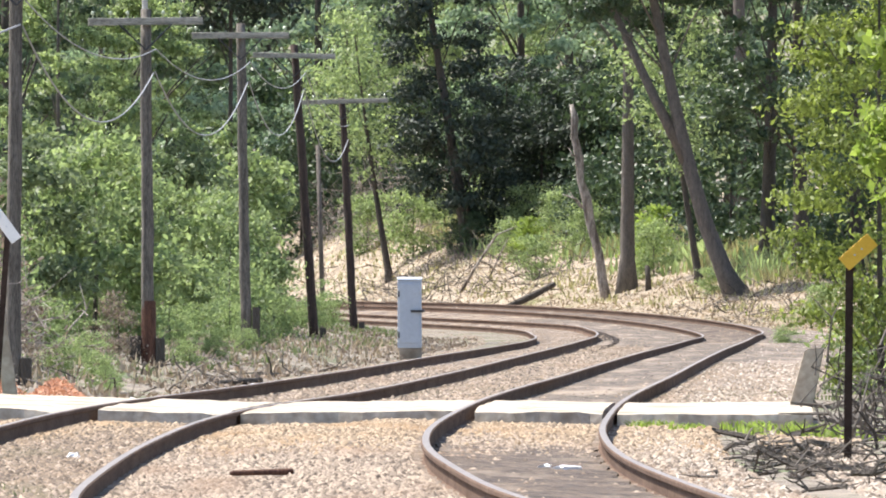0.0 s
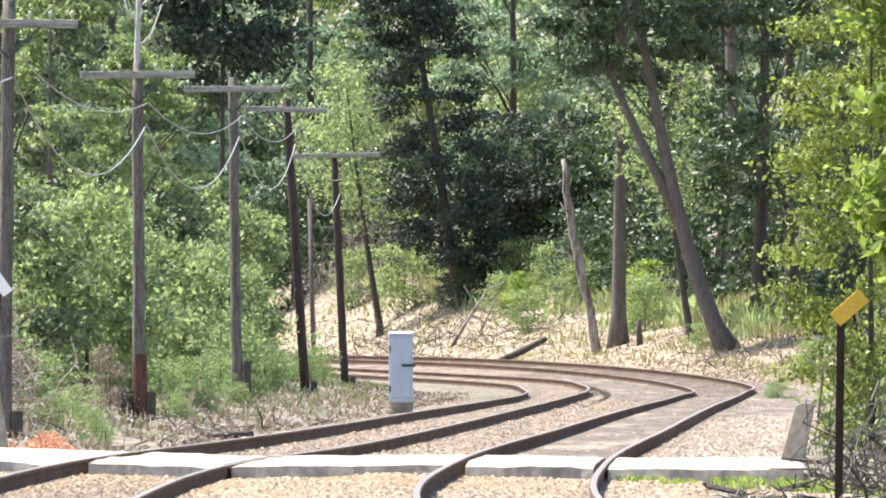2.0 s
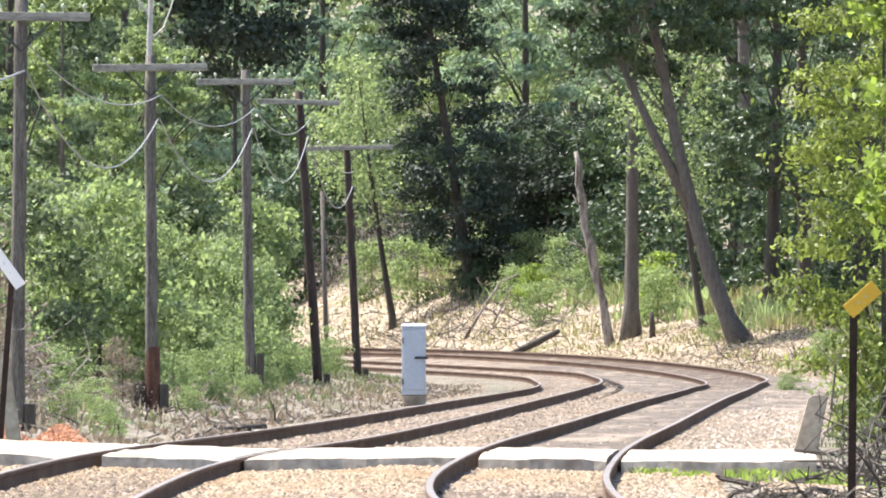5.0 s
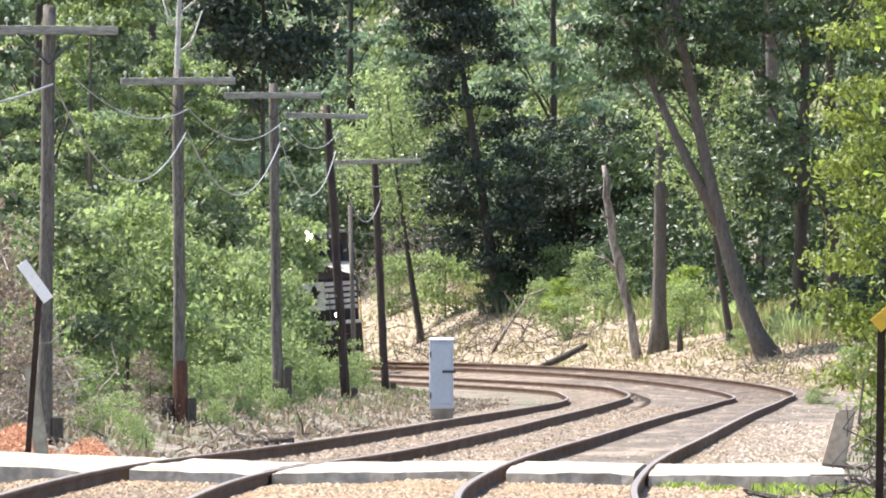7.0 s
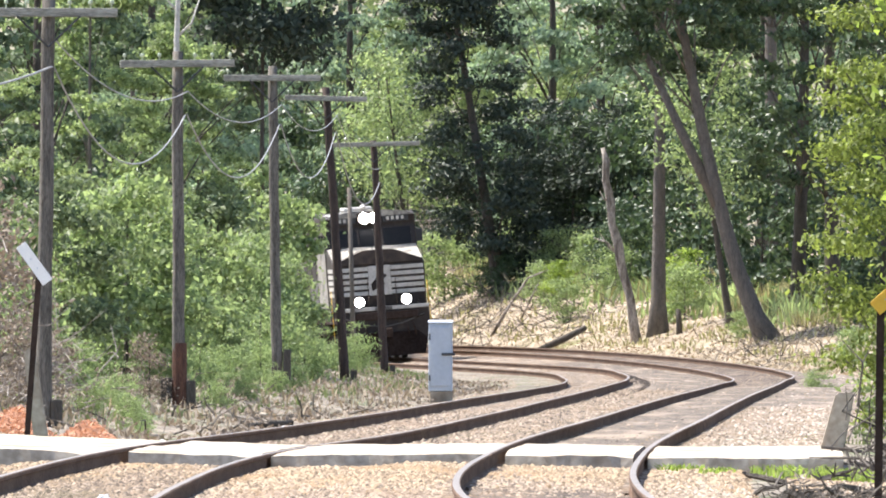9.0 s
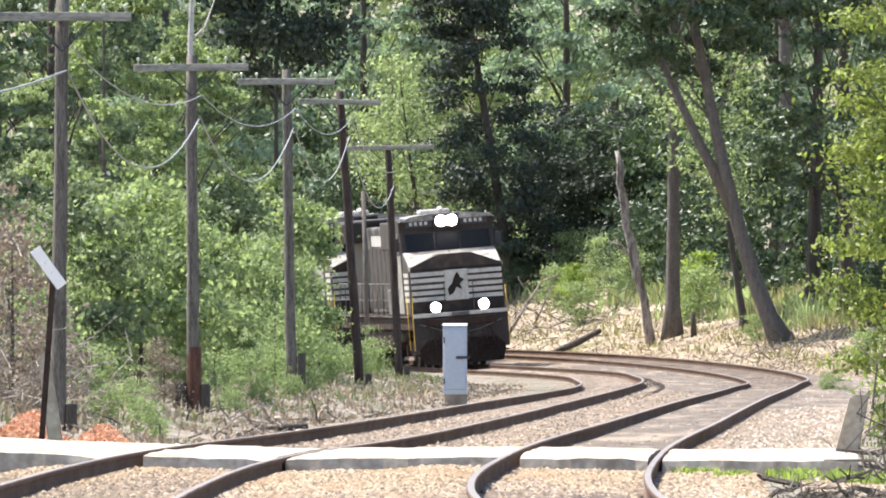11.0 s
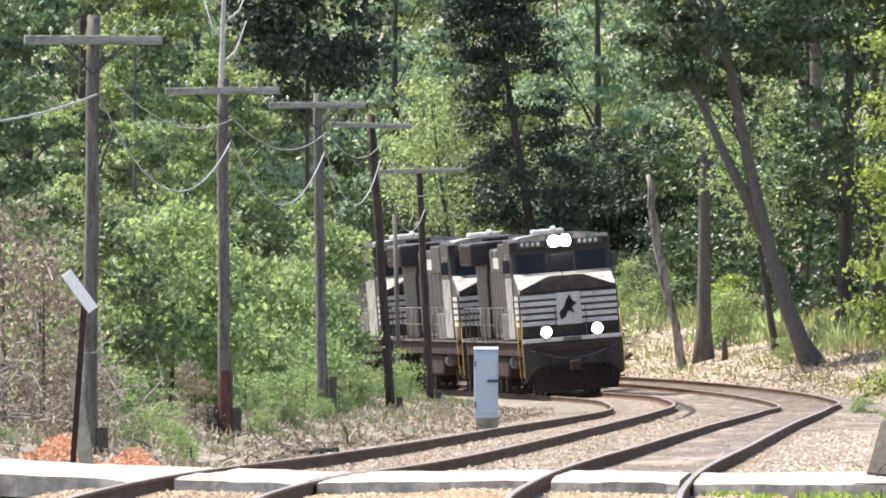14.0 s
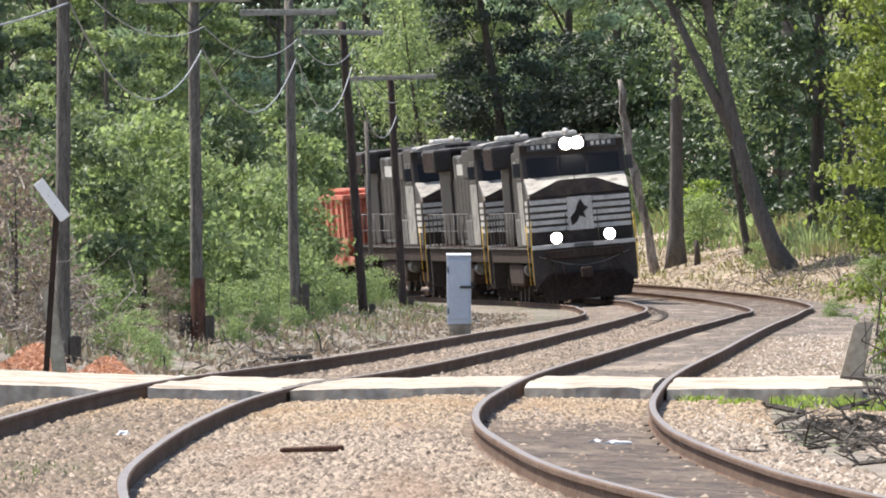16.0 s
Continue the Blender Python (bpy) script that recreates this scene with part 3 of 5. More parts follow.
def build_track(line, label):
    root = new("railway_track")
    tagged(root, label, "railway track", group="railway tracks", kind="structure")
    ds = np.concatenate([np.arange(22, 240, 1.0), np.arange(240, 920, 2.0)])
    slope = (at(line, ds + 1) - at(line, ds - 1)) / 2
    for s in (-1, 1):
        verts, faces, mats = [], [], []
        k = len(RAIL)
        for d, m in zip(ds, slope):
            c = 1 / sqrt(1 + m * m)
            z = at(line, d, 2) + s * at(line, d, 3) / 2
            for u, h in RAIL:
                w = s * GAUGE / 2 + u
                verts.append((at(line, d) + w * c, d - w * m * c, z + h))
        for i in range(len(ds) - 1):
            for j in range(k):
                j2 = (j + 1) % k
                faces.append((i * k + j, i * k + j2, (i + 1) * k + j2, (i + 1) * k + j))
                mats.append(1 if j == 7 else 0)
        faces.append(tuple(range(k))[::-1])
        mats.append(0)
        me = mesh_of("rail", verts, faces, [M["rail_side"], M["rail_top"]], mats)
        part("rail", me, None, root, "rust-brown steel rail with a polished head")
    # timber ties, mostly sunk in the stone
    bm = box(-1.28, 1.28, -0.115, 0.115, -0.17, 0, 0.012)
    tie = bpy.data.meshes.new("tie")
    bm.to_mesh(tie)
    bm.free()
    tie.materials.append(M["tie"])
    rng = random.Random(3)

    def seat(d):
        m = (at(line, d + 1) - at(line, d - 1)) / 2
        tilt = math.atan(at(line, d, 3) / GAUGE)
        return Matrix.Translation((at(line, d), d, at(line, d, 2) - 0.158)) @ Matrix.Rotation(-math.atan(m) + rng.uniform(-0.012, 0.012), 4, "Z") @ Matrix.Rotation(-tilt, 4, "Y")
    d = 97.0
    verts, faces = [], []
    while d < 690:
        d += 0.55 + rng.uniform(-0.03, 0.03)
        if 182 < d < 202:
            continue
        if d < 182:
            ob = new("tie", tie)
            ob.parent, ob.matrix_basis = root, seat(d)
        else:
            m = Matrix.Translation((0, 0, -0.022)) @ seat(d)
            b = len(verts)
            verts += [m @ Vector((x, y, z)) for z in (-0.1, 0) for x, y in ((-1.28, -0.115), (1.28, -0.115), (1.28, 0.115), (-1.28, 0.115))]
            faces += [tuple(b + i for i in f) for f in ((4, 5, 6, 7), (0, 1, 5, 4), (1, 2, 6, 5), (2, 3, 7, 6), (3, 0, 4, 7))]
    tagged(part("far_ties", mesh_of("far_ties", verts, faces, M["tie"]), None, root), "weathered timber ties sunk in the stone", kind="stuff")


def build_crossing():
    root = new("level_crossing")
    tagged(root, "worn pale concrete slabs of a level crossing, flush with the rails", "level crossing", kind="structure")
    near, back = 184.6, 200.5
    rng = random.Random(8)

    def edges(d):
        l, r, g = at(LX, d), at(RX, d), GAUGE / 2
        return [(-13.0, l - g - 0.05), (l - g + 0.10, l + g - 0.10), (l + g + 0.05, r - g - 0.05), (r - g + 0.10, r + g - 0.10), (r + g + 0.05, r + g + 2.05)]
    for (a0, b0), (a1, b1) in zip(edges(near), edges(back)):
        verts, faces, n, m = [], [], max(4, int((b0 - a0) / 0.12)), 10
        for top in (1, 0):
            for j in range(m + 1):
                v = j / m
                for i in range(n + 1):
                    u = i / n
                    x = (a0 + (b0 - a0) * u) * (1 - v) + (a1 + (b1 - a1) * u) * v
                    y = near + (back - near) * v
                    lx, rx = at(LX, y), at(RX, y)
                    w = min(max((x - lx) / (rx - lx), 0), 1)
                    z = at(LX, y, 2) * (1 - w) + at(RX, y, 2) * w + min(max(x - lx, -0.8), 0.8) * at(LX, y, 3) / GAUGE * (1 - w) + min(max(x - rx, -0.8), 0.8) * at(RX, y, 3) / GAUGE * w
                    if x < lx - 1.2:
                        z += 0.04 * (lx - 1.2 - x)
                    if top:
                        z += -0.010 + rng.uniform(-0.005, 0.005) + 0.020 * noise.noise((x * 1.1, y * 0.4, 3.0))
                        if j in (0, m):
                            chip = max(0, noise.noise((x * 2.3, y, 7.0)))
                            y += (rng.uniform(-0.02, 0.02) + 0.16 * chip) * (1 if j == 0 else -1)
                            z -= 0.022 + 0.05 * chip
                    else:
                        z -= 0.26
                        y -= 0.07 if j == 0 else 0
                    verts.append((x, y, z))
        c, o = n + 1, (n + 1) * (m + 1)
        for j in range(m):
            for i in range(n):
                k = j * c + i
                faces.append((k, k + 1, k + c + 1, k + c))
        for i in range(n):
            faces.append((i, o + i, o + i + 1, i + 1))
            k = m * c + i
            faces.append((k, k + 1, o + k + 1, o + k))
        for j in range(m):
            k = j * c
            faces.append((k, k + c, o + k + c, o + k))
            k = j * c + n
            faces.append((k, o + k, o + k + c, k + c))
        part("concrete_slab", mesh_of("concrete_slab", verts, faces, M["concrete"]), None, root)


build_ground()
build_ballast()
build_track(LX, "railway track with rusty rails, carrying the train round the bend")
build_track(RX, "empty railway track with rusty rails in tan ballast")
build_crossing()


# ---------------------------------------------------------------- pole line
# foot x, distance, foot z, top x, top z, arm z, arm turn, dark
POLES = [(-5.72, 240, -0.1, -5.66, 5.75, 5.42, 6, False), (-4.72, 290, 0.0, -4.77, 5.66, 5.46, 4, False), (-3.73, 343, 0.42, -3.84, 6.18, 5.95, -3, False),
         (-2.84, 400, 0.12, -3.29, 6.52, 6.27, -8, True), (-2.28, 465, 0.08, -2.6, 6.0, 5.9, -6, True, 1.2)]


def build_pole(fx, d, fz, tx, tz, az, turn, dark, half=0.92):
    rng = random.Random(int(d))
    root = new("utility_pole")
    root.location = (fx, d, fz)
    wood = M["pole_dark"] if dark else M["pole"]
    tagged(root, "dark creosoted utility pole leaning beside the track" if dark else "weathered grey wooden utility pole with a crossarm", "utility pole", group="utility poles beside the track")
    pts, radii = [], []
    for i in range(11):
        u = i / 10
        pts.append((u * (tx - fx) + rng.uniform(-0.012, 0.012), 0, -0.35 + u * (tz - fz + 0.35)))
        radii.append(0.108 - 0.022 * u + rng.uniform(-0.004, 0.004))
    tube("shaft", pts, radii, wood, root, 12)
    m = Matrix.Translation((tx - fx, -0.14, az - fz)) @ Matrix.Rotation(radians(turn), 4, "Z") @ Matrix.Rotation(radians(rng.uniform(-1.5, 1.5)), 4, "Y")
    arm = part("crossarm", box(-half, half, -0.05, 0.05, -0.06, 0.06, 0.012), M["arm"], root)
    arm.matrix_basis = m
    for s in (-1, 1):
        v, f = tube_data([(s * 0.42, -0.06, -0.05), (0, 0.0, -0.46)], [0.014, 0.014], 5)
        b = part("brace", mesh_of("brace", v, f, M["case_dark"]), None, root)
        b.matrix_basis = m
    for x in [half * k for k in (-0.92, -0.61, -0.31, 0.31, 0.61, 0.92)]:
        if rng.random() < 0.12:
            continue
        ins = part("insulator", lathe([(0.009, 0), (0.010, 0.05), (0.026, 0.055), (0.030, 0.08), (0.022, 0.105), (0.010, 0.115)], 8), M["glass"], root)
        ins.matrix_basis = m @ Matrix.Translation((x, 0, 0.058))
    # timber stub propped at the foot
    part("stub", box(0.11, 0.26, -0.10, 0.12, -0.2, 0.38 if d < 350 else 0.14, 0.02), M["bark_dark"], root)
    if d == 290:
        part("stub", box(-0.30, -0.12, -0.05, 0.16, -0.2, 0.42, 0.02), M["bark_dark"], root)
        part("foot_wrap", lathe([(0.122, -0.2), (0.125, 0.2), (0.118, 0.5), (0.121, 0.8), (0.112, 0.98)], 12), M["rust_wood"], root, "rust-brown rotted lower end")
    return root


for row in POLES:
    build_pole(*row)
# a bare thin pole further on
tagged(tube("bare_pole", [(-3.45, 520, 0.2), (-3.6, 520, 5.2)], [0.075, 0.06], M["bark"], None, 9), "thin grey bare wooden pole among the weeds", "pole")


def build_cable(p, q, sag, r):
    p, q = Vector(p), Vector(q)
    pts = []
    for i in range(21):
        u = i / 20
        c = p.lerp(q, u)
        c.z -= sag * 4 * u * (1 - u)
        pts.append(c)
    v, f = tube_data(pts, [r] * 21, 6)
    tagged(part("sagging_cable", mesh_of("sagging_cable", v, f, M["cable"], smooth=True), None), "grey cable sagging between two utility poles", "cable", group="line cables")


# where the cables are tied: under the crossarms
TIES = [(-5.66, 240, 5.05), (-4.70, 290, 5.02), (-3.76, 343, 5.45), (-3.14, 400, 5.9), (-2.5, 465, 5.3)]
build_cable((-9.5, 192, 4.9), (TIES[0][0] + 0.05, 239.8, 4.7), 0.75, 0.015)
for a, b in zip(TIES, TIES[1:]):
    build_cable((a[0] + 0.1, a[1], a[2]), (b[0] + 0.1, b[1], b[2]), 0.42, 0.010)
    build_cable((a[0] + 0.08, a[1], a[2] - 0.36), (b[0] + 0.06, b[1], b[2] - 0.38), 1.02, 0.012)


# ---------------------------------------------------------------- trackside things
def build_case():
    root = new("equipment_case")
    root.location = (-0.65, 352, -0.12)
    tagged(root, "grey painted steel equipment case standing beside the track", "signal case")
    part("body", box(-0.235, 0.235, -0.2, 0.2, 0.1, 1.42, 0.02), M["case_grey"], root)
    part("cap", extrude_profile([(-0.22, 1.42), (0.22, 1.42), (0.22, 1.45), (0, 1.49), (-0.22, 1.45)], -0.242, 0.242, 0.01), M["case_grey"], root)
    part("door", box(-0.2, 0.2, -0.225, -0.2, 0.2, 1.36, 0.012), M["case_grey"], root)
    part("latch", box(0.02, 0.29, -0.26, -0.222, 0.80, 0.85, 0.01), M["case_dark"], root, "dark latch bar")
    part("hinge", box(-0.225, -0.195, -0.235, -0.2, 1.1, 1.22, 0.004), M["case_dark"], root)
    part("hinge", box(-0.225, -0.195, -0.235, -0.2, 0.3, 0.42, 0.004), M["case_dark"], root)
    part("conduit", lathe([(0.03, -0.2), (0.03, 0.12)], 8), M["case_dark"], root)
    part("plinth", box(-0.2, 0.24, -0.17, 0.17, -0.2, 0.1, 0.02), M["concrete"], root, "small concrete plinth")


build_case()


def build_marker(x, d, z0, z1, lean, blade, material, label, turn, width, height):
    root = new("trackside_sign")
    root.location = (x, d, z0)
    root.rotation_euler = (0, radians(lean), 0)
    tagged(root, label, "sign")
    h = z1 - z0
    bm = box(-0.028, 0.028, -0.012, -0.004, -0.3, h, 0.002)
    for s in (-1, 1):
        box(s * 0.028 - 0.005, s * 0.028 + 0.005, -0.012, 0.022, -0.3, h, 0.002, bm)
    part("post", bm, M["grime"], root, "dark green channel post")
    bl = part("blade", box(-width / 2, width / 2, -0.035, -0.018, -height / 2, height / 2, 0.004), material, root)
    bl.matrix_basis = Matrix.Translation((blade[0], 0, h + blade[1])) @ Matrix.Rotation(radians(turn), 4, "Y")
    for s in (-0.3, 0.3):
        b = part("bolt", lathe([(0.009, -0.045), (0.009, -0.03)], 6, "y"), M["case_grey"], root)
        b.matrix_basis = bl.matrix_basis @ Matrix.Translation((s * width * 0.4, 0, 0))


build_marker(3.38, 151, -0.05, 1.42, 0.6, (0.07, 0.13), M["yellow"], "yellow rectangular sign tilted on a dark steel post", -42, 0.32, 0.135)
build_marker(-5.02, 203, -0.05, 1.95, 4.0, (-0.06, 0.02), M["white"], "white sign blade tilted on a dark steel post by the crossing", 50, 0.52, 0.13)


def build_leaning_post(x, d, h, lean, w, material, label):
    bm = bmesh.new()
    bmesh.ops.create_cube(bm, size=1.0)
    for v in bm.verts:
        top = v.co.z > 0
        v.co.x *= w * (0.8 if top else 1.15)
        v.co.y *= w * (0.8 if top else 1.0)
        v.co.z = h * (0.93 + 0.07 * (v.co.x > 0)) if top else -0.3
    bmesh.ops.subdivide_edges(bm, edges=list(bm.edges), cuts=2)
    bmesh.ops.bevel(bm, geom=[e for e in bm.edges if len(e.link_faces) == 2 and e.calc_face_angle() > 0.8], offset=0.02, segments=2, affect="EDGES")
    ob = part("stone_post", bm, material)
    ob.location, ob.rotation_euler = (x, d, float(ground_z(x, d))), (0, radians(lean), 0)
    tagged(ob, label, "post")


build_leaning_post(3.80, 194, 0.86, 13, 0.25, M["concrete"], "short leaning weathered concrete post beside the crossing")
build_leaning_post(-4.89, 206, 1.36, -8, 0.165, M["concrete"], "upright pale concrete post behind the crossing sign")

# bits lying on the ballast
tagged(tube("wood_scrap", [(-1.57, 133, -0.105), (-1.54, 133, -0.103), (-1.32, 133.05, -0.098), (-1.14, 133.1, -0.094), (-1.10, 133.1, -0.09)], [0.012, 0.021, 0.022, 0.026, 0.020], M["rust_wood"], None, 8), "dark scrap of wood lying on the ballast", "wood scrap")


def build_scrap(x, y, w, d, h, material, label, kind):
    rng = random.Random(int(x * 100))
    bm = bmesh.new()
    bmesh.ops.create_icosphere(bm, subdivisions=2, radius=1)
    for v in bm.verts:
        k = 0.75 + 0.5 * noise.noise(v.co * 1.7 + Vector((x, y, 0)))
        v.co = Vector((v.co.x * w * k, v.co.y * d * k, max(v.co.z, -0.4) * h * k))
    ob = part(kind, bm, material)
    ob.location = (x, y, -0.14)
    tagged(ob, label, kind.replace("_", " "))


build_scrap(-3.05, 149, 0.085, 0.07, 0.05, M["white"], "white scrap lying between the rails", "litter_scrap")
build_scrap(0.98, 140, 0.13, 0.06, 0.03, M["white"], "crumpled white litter lying between the rails", "litter_scrap")
build_scrap(0.80, 141, 0.06, 0.05, 0.03, M["white"], "small white litter lying between the rails", "litter_scrap")
build_scrap(-3.72, 217, 0.07, 0.06, 0.06, M["white"], "pale scrap lying on the verge beside the slab", "litter_scrap")
build_scrap(-2.62, 249, 0.06, 0.05, 0.04, M["white"], "small pale scrap lying on the verge", "litter_scrap")
build_scrap(-4.1, 232, 0.08, 0.06, 0.05, M["concrete"], "pale stone lying on the verge", "stone")
build_scrap(-3.3, 283, 0.10, 0.08, 0.06, M["concrete"], "pale stone lying on the verge", "stone")
build_scrap(-2.9, 322, 0.12, 0.09, 0.06, M["concrete"], "pale stone lying on the verge", "stone")


# ---------------------------------------------------------------- woods
def crown_points(rng, clumps, n, spread):
    """n places gathered round the clumps, (x, y, z, weight) rows."""
    c = np.asarray(clumps, float)
    w = c[:, 3] / c[:, 3].sum()
    k = rng.choice(len(c), n, p=w)
    p = rng.normal(size=(n, 3)) * np.array((1.1, 1.1, 0.42))
    p *= (spread * c[k, 3] ** 0.5)[:, None]
    out = p / (np.linalg.norm(p, axis=1)[:, None] + 1e-9)
    return c[k, :3] + p, out


def build_tree(name, label, seed, height, girth, bare, radius, leaf, size, n, wood, lean=(0, 0), clumps=60, spread=0.42, shape="round", fork=None, category="tree", sweep=0.9):
    """A tapered bent trunk with limbs that carry clumps of leaves. bare: the share of the trunk below the crown."""
    rng = np.random.default_rng(seed)
    root = new(name)
    tagged(root, label, category)
    verts, faces = [], []
    bend = rng.uniform(-0.25, 0.25, 2) * girth * 4

    def axis(u):
        return np.array((lean[0] * u ** sweep + bend[0] * sin(u * 3.0), lean[1] * u + bend[1] * sin(u * 2.6), height * u))
    us = np.linspace(-0.04, 0.96, 12)
    rad = [girth * (1 + 0.9 * max(0, 0.06 - u) / 0.1) * (1 - 0.86 * max(u, 0)) for u in us]
    tube_data([axis(max(u, 0)) if u >= 0 else axis(0) + np.array((0, 0, -0.5)) for u in us], rad, 9, verts, faces)
    if fork:
        a = axis(fork[0])
        pts = [a, a + np.array((fork[1] * 0.35, 0.2, height * 0.14)), a + np.array((fork[1], 0.4, height * 0.42))]
        tube_data(pts, [girth * 0.7, girth * 0.55, girth * 0.2], 8, verts, faces)
    where = []
    for i in range(clumps):
        u = bare + (1 - bare) * rng.uniform(0, 1) ** (0.9 if shape == "round" else 1.25)
        h = (u - bare) / (1 - bare)
        if shape == "round":
            out = radius * sqrt(max(0.08, 1 - (2 * h - 0.85) ** 2 * 0.75))
        else:
            out = radius * (1.05 - h * 0.85)
        a, r = rng.uniform(0, 2 * pi), out * rng.uniform(0.35, 1.0) ** 0.7
        c = axis(u) + np.array((r * cos(a), r * sin(a), rng.uniform(-0.4, 0.5)))
        where.append((*c, rng.uniform(0.35, 1.5)))
        if i % 4 == 0:
            s = axis(max(bare * 0.8, u - 0.10 - 0.05 * r))
            mid = (s + c) / 2 + np.array((0, 0, 0.12 * r))
            tube_data([s, mid, c], [girth * 0.20 * (1.1 - u * 0.7), girth * 0.10, 0.010], 5, verts, faces)
    part("trunk", mesh_of("trunk", verts, faces, wood, smooth=True), None, root)
    spots, out = crown_points(rng, where, n, spread)
    part("crown", leaves_mesh("crown", spots, size, leaf, rng, out=out), None, root)
    return root


def stand(ob, x, y, turn=0.0, size=1.0, sink=0.05):
    ob.matrix_basis = Matrix.Translation((x, y, float(ground_z(x, y)) - sink)) @ Matrix.Rotation(turn, 4, "Z") @ Matrix.Scale(size, 4)
    return ob


def plant(ob, spots):
    """The thing at the first spot, copies at the others; spot: x, y, turn, size."""
    first = True
    for x, y, turn, size in spots:
        if first:
            stand(ob, x, y, turn, size)
            first = False
        else:
            m = Matrix.Translation((x, y, float(ground_z(x, y)) - 0.05)) @ Matrix.Rotation(turn, 4, "Z") @ Matrix.Scale(size, 4)
            c = copy_thing(ob, m)
            c.matrix_basis = m


# broad trees on the left behind the pole line
oak = build_tree("broadleaf_tree", "leafy green broadleaf tree behind the pole line", 11, 13, 0.2, 0.10, 3.3, M["leaf_deep"], 0.22, 16000, M["bark_dark"], clumps=95, spread=0.26)
plant(oak, [(-12.6, 404, 1.7, 0.9), (-10.2, 428, 0.3, 1.0), (-13.9, 420, 2.2, 1.1), (-8.5, 470, 4.0, 1.05), (-12.1, 446, 5.2, 1.15)])
ash = build_tree("broadleaf_tree", "tall light green broadleaf tree in dense leaf", 12, 14, 0.11, 0.14, 3.0, M["leaf_light"], 0.21, 15500, M["bark"], clumps=90, spread=0.27)
plant(ash, [(-8.4, 398, 1.0, 0.66), (-6.6, 402, 3.0, 0.52), (-9.67, 511.7, 2.5, 1.0), (-2.5, 694.7, 2.9, 1.1), (1.35, 717.6, 4.2, 1.1), (5.51, 703, 1.4, 1.15), (-9.57, 703, 0.8, 1.1)])
gum = build_tree("broadleaf_tree", "blue-green broadleaf tree at the wood's edge", 13, 15, 0.22, 0.10, 3.2, M["leaf_blue"], 0.25, 14000, M["bark_dark"], clumps=95, spread=0.27)
plant(gum, [(2.7, 646.9, 0.4, 1.0), (4.78, 659.4, 2.1, 1.05), (-4.47, 665.6, 3.3, 1.0), (7.9, 665.6, 5.0, 1.1), (-6.66, 690.6, 1.0, 1.05), (-8.74, 549.1, 2.2, 0.9), (10.19, 636.5, 0.9, 1.1)])
cedar = build_tree("cedar_tree", "dark dense cedar tree at the wood's edge", 14, 15, 0.24, 0.05, 2.1, M["leaf_dark"], 0.21, 22000, M["bark_dark"], lean=(-2.6, 0), clumps=100, spread=0.40)
stand(cedar, 0.95, 630, 0, 0.92)
# added dark shrubs that fill in the shade between the trees
shade_fill = build_tree("juniper_shrub", "dark dense shrub added to stand for shade above the bank", 22, 5.8, 0.08, 0.02, 1.3, M["leaf_dark"], 0.19, 5500, M["bark_dark"], clumps=48, spread=0.34, category="shrub")
plant(shade_fill, [(2.2, 634.5, 2.6, 1.0), (3.5, 633.2, 5.2, 0.92), (4.9, 632, 1.4, 0.95)])
pine = build_tree("pine_tree", "dark pine with a dense high crown behind the poles", 21, 15, 0.08, 0.50, 2.0, M["leaf_dark"], 0.20, 13000, M["bark_dark"], clumps=60, spread=0.42)
stand(pine, -5.3, 448)

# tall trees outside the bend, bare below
tall = build_tree("tall_tree", "tall straight grey tree trunk with a high crown", 15, 22, 0.25, 0.42, 2.8, M["leaf_shaded"], 0.24, 15000, M["bark"], clumps=80, spread=0.36)
plant(tall, [(5.95, 584.5, 0.3, 0.98), (10.3, 619.8, 2.0, 1.1), (13.1, 597, 4.4, 1.1), (8.32, 632.3, 1.9, 1.05)])
leaning = build_tree("leaning_tree", "big grey forked tree leaning over the bank", 16, 16, 0.28, 0.54, 3.2, M["leaf_shaded"], 0.22, 17000, M["bark"], lean=(-4.0, 0.6), clumps=60, spread=0.32, fork=(0.25, -3.2), sweep=0.6)
stand(leaning, 9.4, 562.6)
dark_tall = build_tree("tall_tree", "tall tree at the wood's edge, leaves coloured dark for shade", 17, 18, 0.25, 0.24, 3.4, M["leaf_shaded"], 0.22, 17000, M["bark_dark"], clumps=80, spread=0.30)
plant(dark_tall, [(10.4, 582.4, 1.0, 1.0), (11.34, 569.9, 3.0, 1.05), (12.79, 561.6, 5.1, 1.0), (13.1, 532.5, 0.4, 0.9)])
thin = build_tree("slender_tree", "slender dark tree trunk with sparse leaves", 18, 9, 0.13, 0.45, 1.5, M["leaf_light"], 0.18, 2600, M["bark_dark"], lean=(-1.3, 0.0), clumps=26, spread=0.5)
plant(thin, [(-1.82, 632.3, 0, 1.0), (-3.33, 651, 1.5, 0.9), (2.29, 655.2, 4.0, 0.9), (8.25, 578, 0.2, 1.0)])
treetop = new("dead_tree")
tagged(treetop, "bleached bare dead treetop behind the pole line", "dead tree")
treetop.location = (-5.27, 322, float(ground_z(-5.27, 322)))
tube("stem", [(0, 0, -0.3), (0.0, 0, 3.5), (-0.04, 0, 6.2), (0.0, 0, 7.4), (0.10, 0, 8.6)], [0.11, 0.085, 0.05, 0.04, 0.015], M["bone"], treetop, 8)
